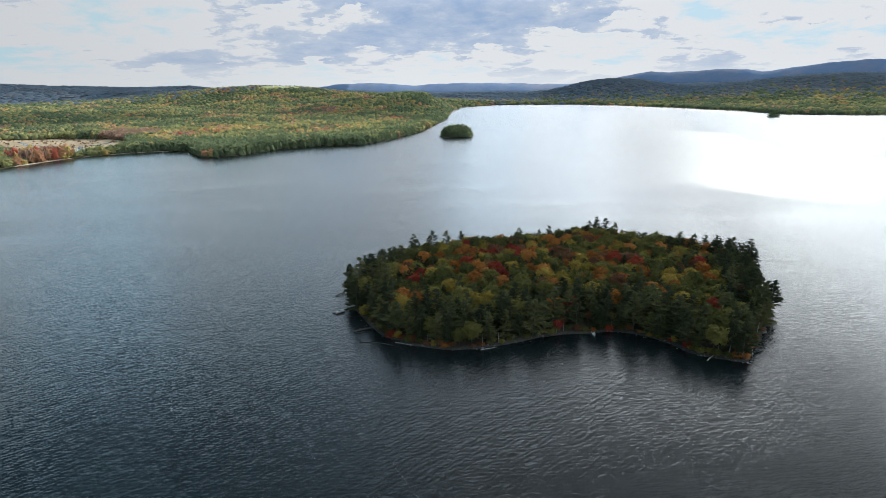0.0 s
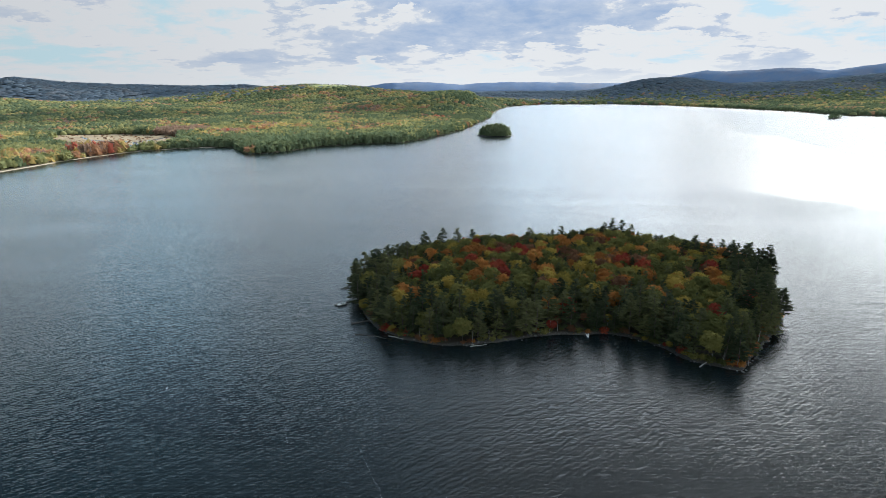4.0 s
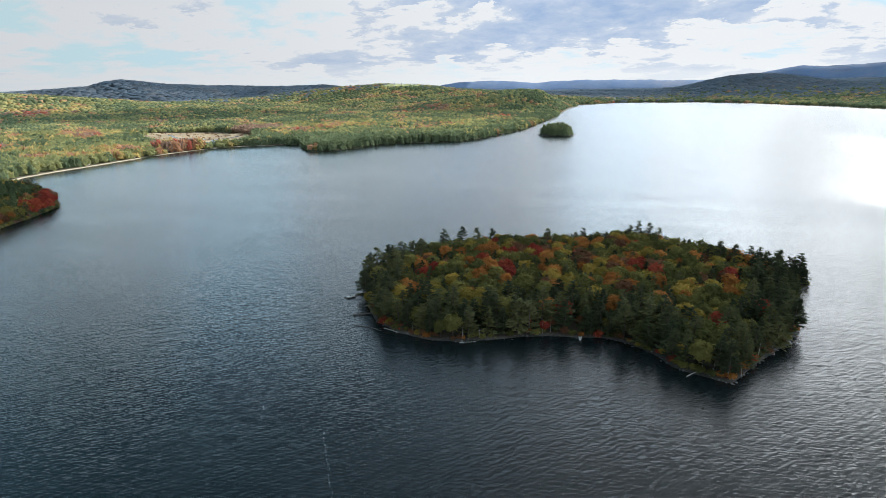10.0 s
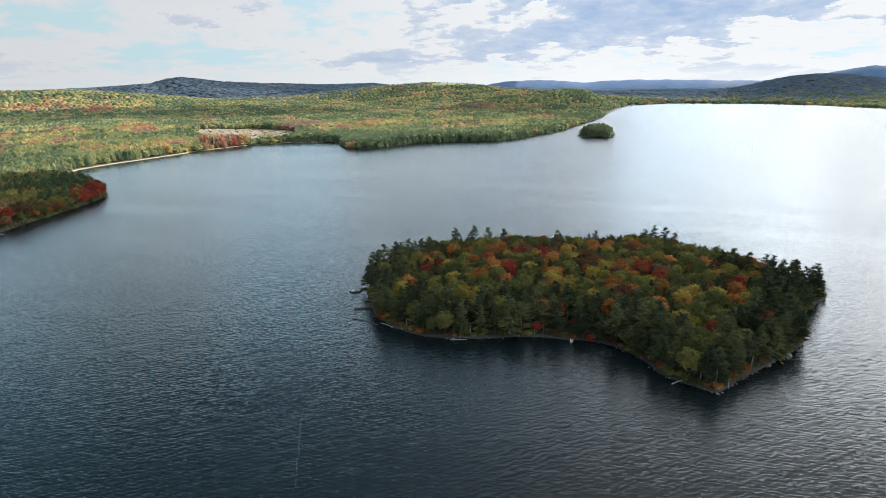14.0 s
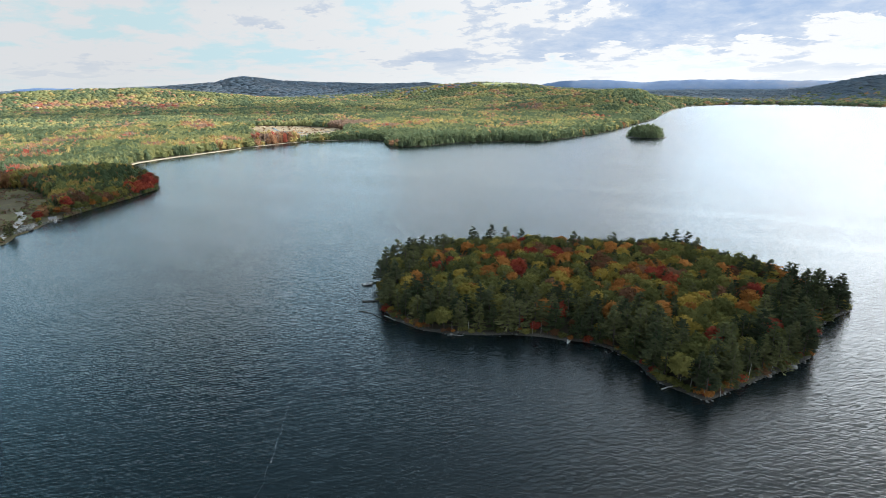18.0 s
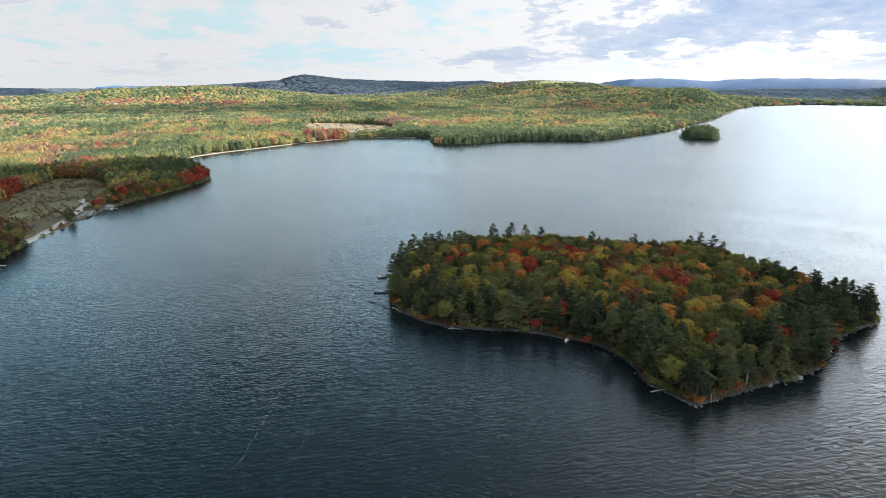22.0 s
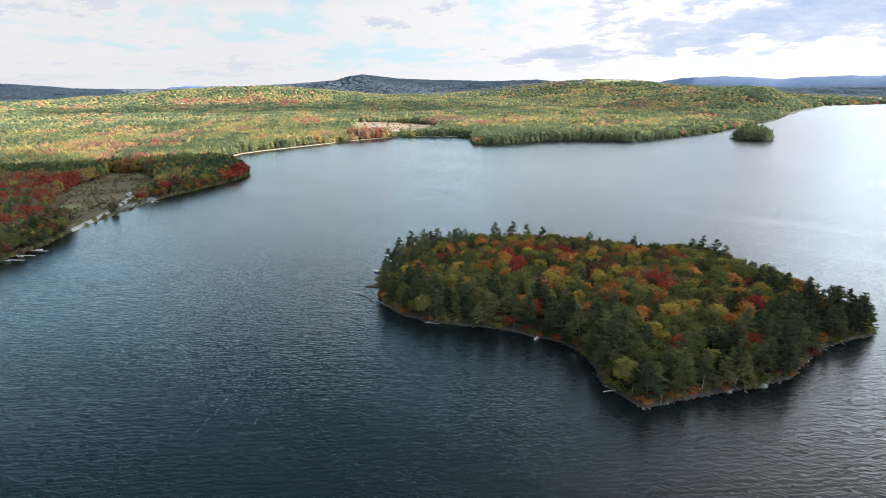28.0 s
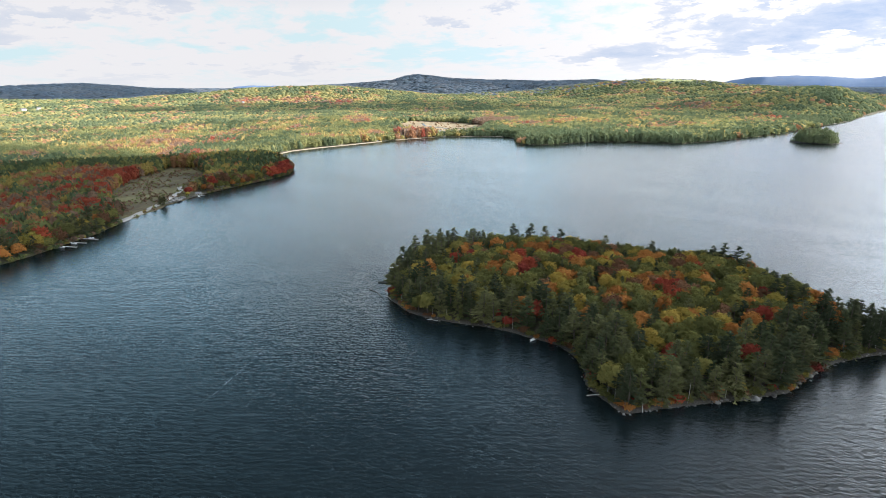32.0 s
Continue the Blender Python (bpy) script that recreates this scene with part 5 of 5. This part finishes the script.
def speckle(poly, n, seed, kinds, hgt, name, label):
    """Low bushes strewn over open ground."""
    g = rng(seed)
    a = np.array(poly)
    x, y = g.uniform(a[:, 0].min(), a[:, 0].max(), n), g.uniform(a[:, 1].min(), a[:, 1].max(), n)
    keep = (signed(poly, x, y) > 1) & (wavy(x, y, 70, 5.0) + g.normal(0, 0.5, n) > -0.1) & (signed(GROVE, x, y) < 0)
    x, y = x[keep], y[keep]
    for i, k in enumerate(kinds):
        m = g.integers(len(kinds), size=len(x)) == i
        sp = np.stack([x[m], y[m], land_height(x[m], y[m]) + 0.2, g.uniform(0, 6.28, m.sum()), hgt * g.uniform(0.8, 1.8, m.sum()), hgt * g.uniform(0.5, 1.2, m.sum())], 1)
        stamp(name, [canopy(600 + i, "leafy", 14), canopy(610 + i, "leafy", 14)], sp, NEAR_WOODS[k], label, "shrubs")


speckle(FIELD, 3600, 61, ("brown", "green", "brown"), 1.7, "meadow_shrubs", "low brown and green shrubs over the meadow")
speckle(MARSH, 1100, 62, ("brown", "brown", "brown", "orange"), 2.6, "marsh_shrubs", "low russet shrubs over the reed marsh")


def shore_bushes():
    """Low bushes that hang over the near west shore."""
    g = rng(63)
    line = [q for q in COAST if q[0] > -640 and q[1] < 560 and q[1] > -100]
    pts = np.array([(q.x + g.normal() * 0.8, q.y + g.normal() * 0.8) for q, nor in along(line, 2.4, g, False)])
    ds = -signed(COAST, pts[:, 0], pts[:, 1])
    pts = pts[(ds > -1.5) & ((pts[:, 1] < 205) | (pts[:, 1] > 338) | (g.random(len(pts)) < 0.18))]
    for i, k in enumerate(("green", "brown", "pine", "yellow")):
        p = pts[g.choice(4, size=len(pts), p=[0.45, 0.25, 0.22, 0.08]) == i]
        n = len(p)
        sp = np.stack([p[:, 0], p[:, 1], np.full(n, 0.1), g.uniform(0, 6.28, n), g.uniform(2.5, 5.0, n), g.uniform(1.8, 4.2, n)], 1)
        stamp("shore_bushes", [canopy(620 + i, "leafy", 30), canopy(630 + i, "leafy", 30)], sp, NEAR_WOODS[k], "olive and russet bushes along the mainland shore", "shrubs")


shore_bushes()


def cottage(x, y, turn, L, W, H, wall, roof_mat, label, z=None):
    """A gabled cottage with windows, door, chimney and eaves."""
    if z is None:
        z = float(land_height(np.array([x]), np.array([y]))[0])
    ob = tagged(new("cottage"), label, "house")
    ob.matrix_basis = pose(x, y, z - 0.1, 0, 0, turn)
    rise = W * 0.32
    part("wall", prism([(-W / 2, 0), (W / 2, 0), (W / 2, H), (0, H + rise), (-W / 2, H)], -L / 2, L / 2), wall, ob)
    for s in (-1, 1):
        part("roof", prism([(s * (W / 2 + 0.5), H - 0.22), (s * (W / 2 + 0.5), H - 0.02), (0, H + rise + 0.3), (0, H + rise + 0.06)], -L / 2 - 0.5, L / 2 + 0.5), roof_mat, ob, "dark shingled roof slope")
    part("chimney", box(0.7, 0.7, 1.8, (W * 0.18, L * 0.2, H + rise + 0.1), 0.03), ROCK, ob)
    for s in (-1, 1):
        for k in (-0.3, 0.3):
            w = part("window", box(0.12, 1.2, 1.2, (s * (W / 2 + 0.02), k * L, H * 0.55)), WHITE_PAINT, ob)
            part("pane", box(0.06, 1.0, 1.0, (s * (W / 2 + 0.08), k * L, H * 0.55)), GLASS, w)
    d = part("door", box(0.12, 1.0, 2.05, (W / 2 + 0.03, 0, 1.05)), POST, ob)
    part("door_handle", box(0.06, 0.06, 0.1, (W / 2 + 0.11, 0.35, 1.0)), ALUMINIUM, d)
    return ob


cottage(-432, 318, -28, 6, 4.5, 2.2, BEIGE_SIDING, SHINGLE, "small beige boathouse with a grey roof by the water")
cottage(-449, 354, -20, 7.5, 5.5, 2.6, BEIGE_SIDING, SHINGLE, "small beige cottage among the shore trees")
cottage(-738, 770, -80, 8, 6, 2.6, BEIGE_SIDING, SHINGLE, "small beach cottage behind the sand")
cottage(-732, 868, -80, 8, 6, 2.6, WHITE_PAINT, SHINGLE, "small white beach cottage behind the sand")
for x, y, t, L, W, H in ((-2500, 600, 20, 18, 10, 6), (-2470, 640, 70, 14, 8, 5), (-2520, 655, 10, 12, 8, 5), (-2250, 1400, 40, 12, 8, 5)):
    zz = float(land_height(np.array([x]), np.array([y]))[0])
    cottage(x, y, t, L, W, H, WHITE_PAINT, SHINGLE, "white farm building on the wooded slope", zz + 9)["group"] = "white farm buildings"


# houses by the fields on the hilltop, and the village at the head of the lake
patch("ground_hilltop_field", FARM, HAY, "pale green hay field on the hilltop", 12.0, 14.0)
for x, y, t, L, W, H in ((-900, 3262, 15, 16, 9, 6), (-872, 3282, 80, 14, 8, 5), (-848, 3300, 30, 18, 9, 6), (-925, 3270, 60, 12, 8, 5), (-815, 3312, 10, 14, 9, 6), (-960, 3245, 40, 15, 9, 6)):
    cottage(x, y, t, L, W, H, WHITE_PAINT, SHINGLE, "white house beside the hilltop field", float(land_height(np.array([x]), np.array([y]))[0]) + 10)["group"] = "houses on the hilltop"
for k in range(16):
    g = rng(900 + k)
    x, y = 345 + g.uniform(-75, 150), 3400 + g.uniform(-30, 420)
    cottage(x, y, g.uniform(0, 180), g.uniform(11, 19), 8.5, 5.5, WHITE_PAINT if k % 3 else BEIGE_SIDING, SHINGLE, "pale village house at the head of the lake",
            float(land_height(np.array([x]), np.array([y]))[0]) + 7)["group"] = "village houses"


def shore_rocks():
    g = rng(41)
    line = [(-322, 158), (-338, 181), (-367, 213), (-404, 262), (-425, 300), (-441, 345)]
    for q, nor in list(along(line, 1.6, g, False))[:140]:
        s = g.uniform(0.4, 1.1)
        o = q + nor * g.uniform(-0.5, 2.0)
        ob = new("rock", ROCKS[g.integers(6)])
        ob.matrix_basis = Matrix.Translation((o.x, o.y, 0.15 + 0.3 * s)) @ Matrix.Rotation(g.uniform(0, 6.28), 4, "Z") @ Matrix.Diagonal((s, s, s, 1))
        tagged(ob, "grey riprap rock along the shore road", "rock", "stones of the west shore")
    for k in range(44):
        s = g.uniform(0.9, 2.6)
        u = g.uniform(-1, 1)
        x, y = -418 - 8.5 * u + g.normal() * 2.5, 286 + 13 * u + g.normal() * 2.0
        ob = new("boulder", ROCKS[g.integers(2) * 4])
        ob.matrix_basis = Matrix.Translation((x - 2, y, 0.5 + 0.35 * s)) @ Matrix.Rotation(g.uniform(0, 6.28), 4, "Z") @ Matrix.Diagonal((s, s, s, 1))
        tagged(ob, "pale granite boulder in a heap beside the road", "boulder", "boulder heap by the road")


shore_rocks()


def shore_marks():
    """The few trees that stand out by the road's end, a jetty and a moored boat."""
    g = rng(64)
    for x, y, k, size, words in ((-405, 266, "pine", 0.85, "dark green pine"), (-408, 268.5, "pine", 0.7, "dark green pine"), (-410.5, 266, "pine", 0.6, "dark green pine"), (-441, 310, "red", 0.8, "crimson autumn maple"),
                                 (-446, 314, "red", 0.75, "crimson autumn maple"), (-433, 306, "yellow", 0.5, "golden yellow autumn tree"), (-452, 330, "pine", 0.9, "dark green pine"), (-456, 338, "pine", 1.0, "dark green pine"),
                                 (-447, 332, "orange", 0.8, "orange autumn maple"), (-450, 341, "pine", 0.8, "dark green pine")):
        z = float(land_height(np.array([x]), np.array([y]))[0])
        ob = copy_thing(SOURCES[k][g.integers(3)], Matrix.Translation((x, y, z - 0.2)) @ Matrix.Rotation(g.uniform(0, 6.28), 4, "Z"))
        ob.scale = (size * 1.1, size * 1.1, size)
        tagged(ob, words + " beside the shore road", "tree", "trees by the shore road")
    dock((-419.5, 319), (-429, 317), 1.6, "short plank jetty below the boathouse")
    motorboat(-424, 314.6, 160, "white motorboat moored beside the short jetty")


shore_marks()


# ---- foam lines that lie on the lake ----
FOAM = plain("lake_foam", [(0.2, (0.10, 0.11, 0.115)), (0.8, (0.26, 0.27, 0.28))], 1.0, 0.8)


def foam_streak(line, seed, thick):
    """A wavering broken chain of small foam flakes along a line."""
    g = rng(seed)
    V, F = [], []
    p = [Vector(q) for q in line]
    for a, b in zip(p, p[1:]):
        L = (b - a).length
        d = (b - a).normalized()
        side = Vector((-d.y, d.x))
        for i in range(int(L * 4.0)):
            u = g.uniform(0, L)
            if math.sin(u * 0.8 + seed) + 0.5 * math.sin(u * 2.3) < -0.15 + g.normal() * 0.7:
                continue
            o = a + d * u + side * (0.35 * math.sin(u * 0.45 + seed) + g.normal() * 0.16)
            r, s = 0.75 * thick * g.uniform(0.4, 1.2), g.uniform(0.8, 2.2)
            k = len(V)
            for t in range(6):
                w = t * math.pi / 3
                q = o + d * (r * s * math.cos(w) * g.uniform(0.7, 1.2)) + side * (r * math.sin(w) * g.uniform(0.7, 1.2))
                V.append((q.x, q.y, 0.02 + 0.0004 * (i % 30)))
            F.append(tuple(range(k, k + 6)))
    me = bpy.data.meshes.new("foam_streak")
    me.from_pydata(V, [], F)
    me.materials.append(FOAM)
    tagged(new("foam_streak", me), "thin broken white foam line on the lake", "foam", "foam lines on the lake", kind="stuff")


for k, (line, thick) in enumerate((([(-18, 152), (-13, 143), (-8, 134), (-1, 121), (7, 104)], 0.13), ([(-68.5, 131), (-66, 126), (-62.5, 119.5)], 0.10), ([(11, 135.5), (15, 129), (22.5, 116.5)], 0.08), ([(28.6, 177.6), (34.6, 162)], 0.08),
                                   ([(-49.7, 164.5), (-43, 152.5)], 0.09), ([(-111, 192), (-103, 179)], 0.09))):
    foam_streak(line, 700 + k, thick)
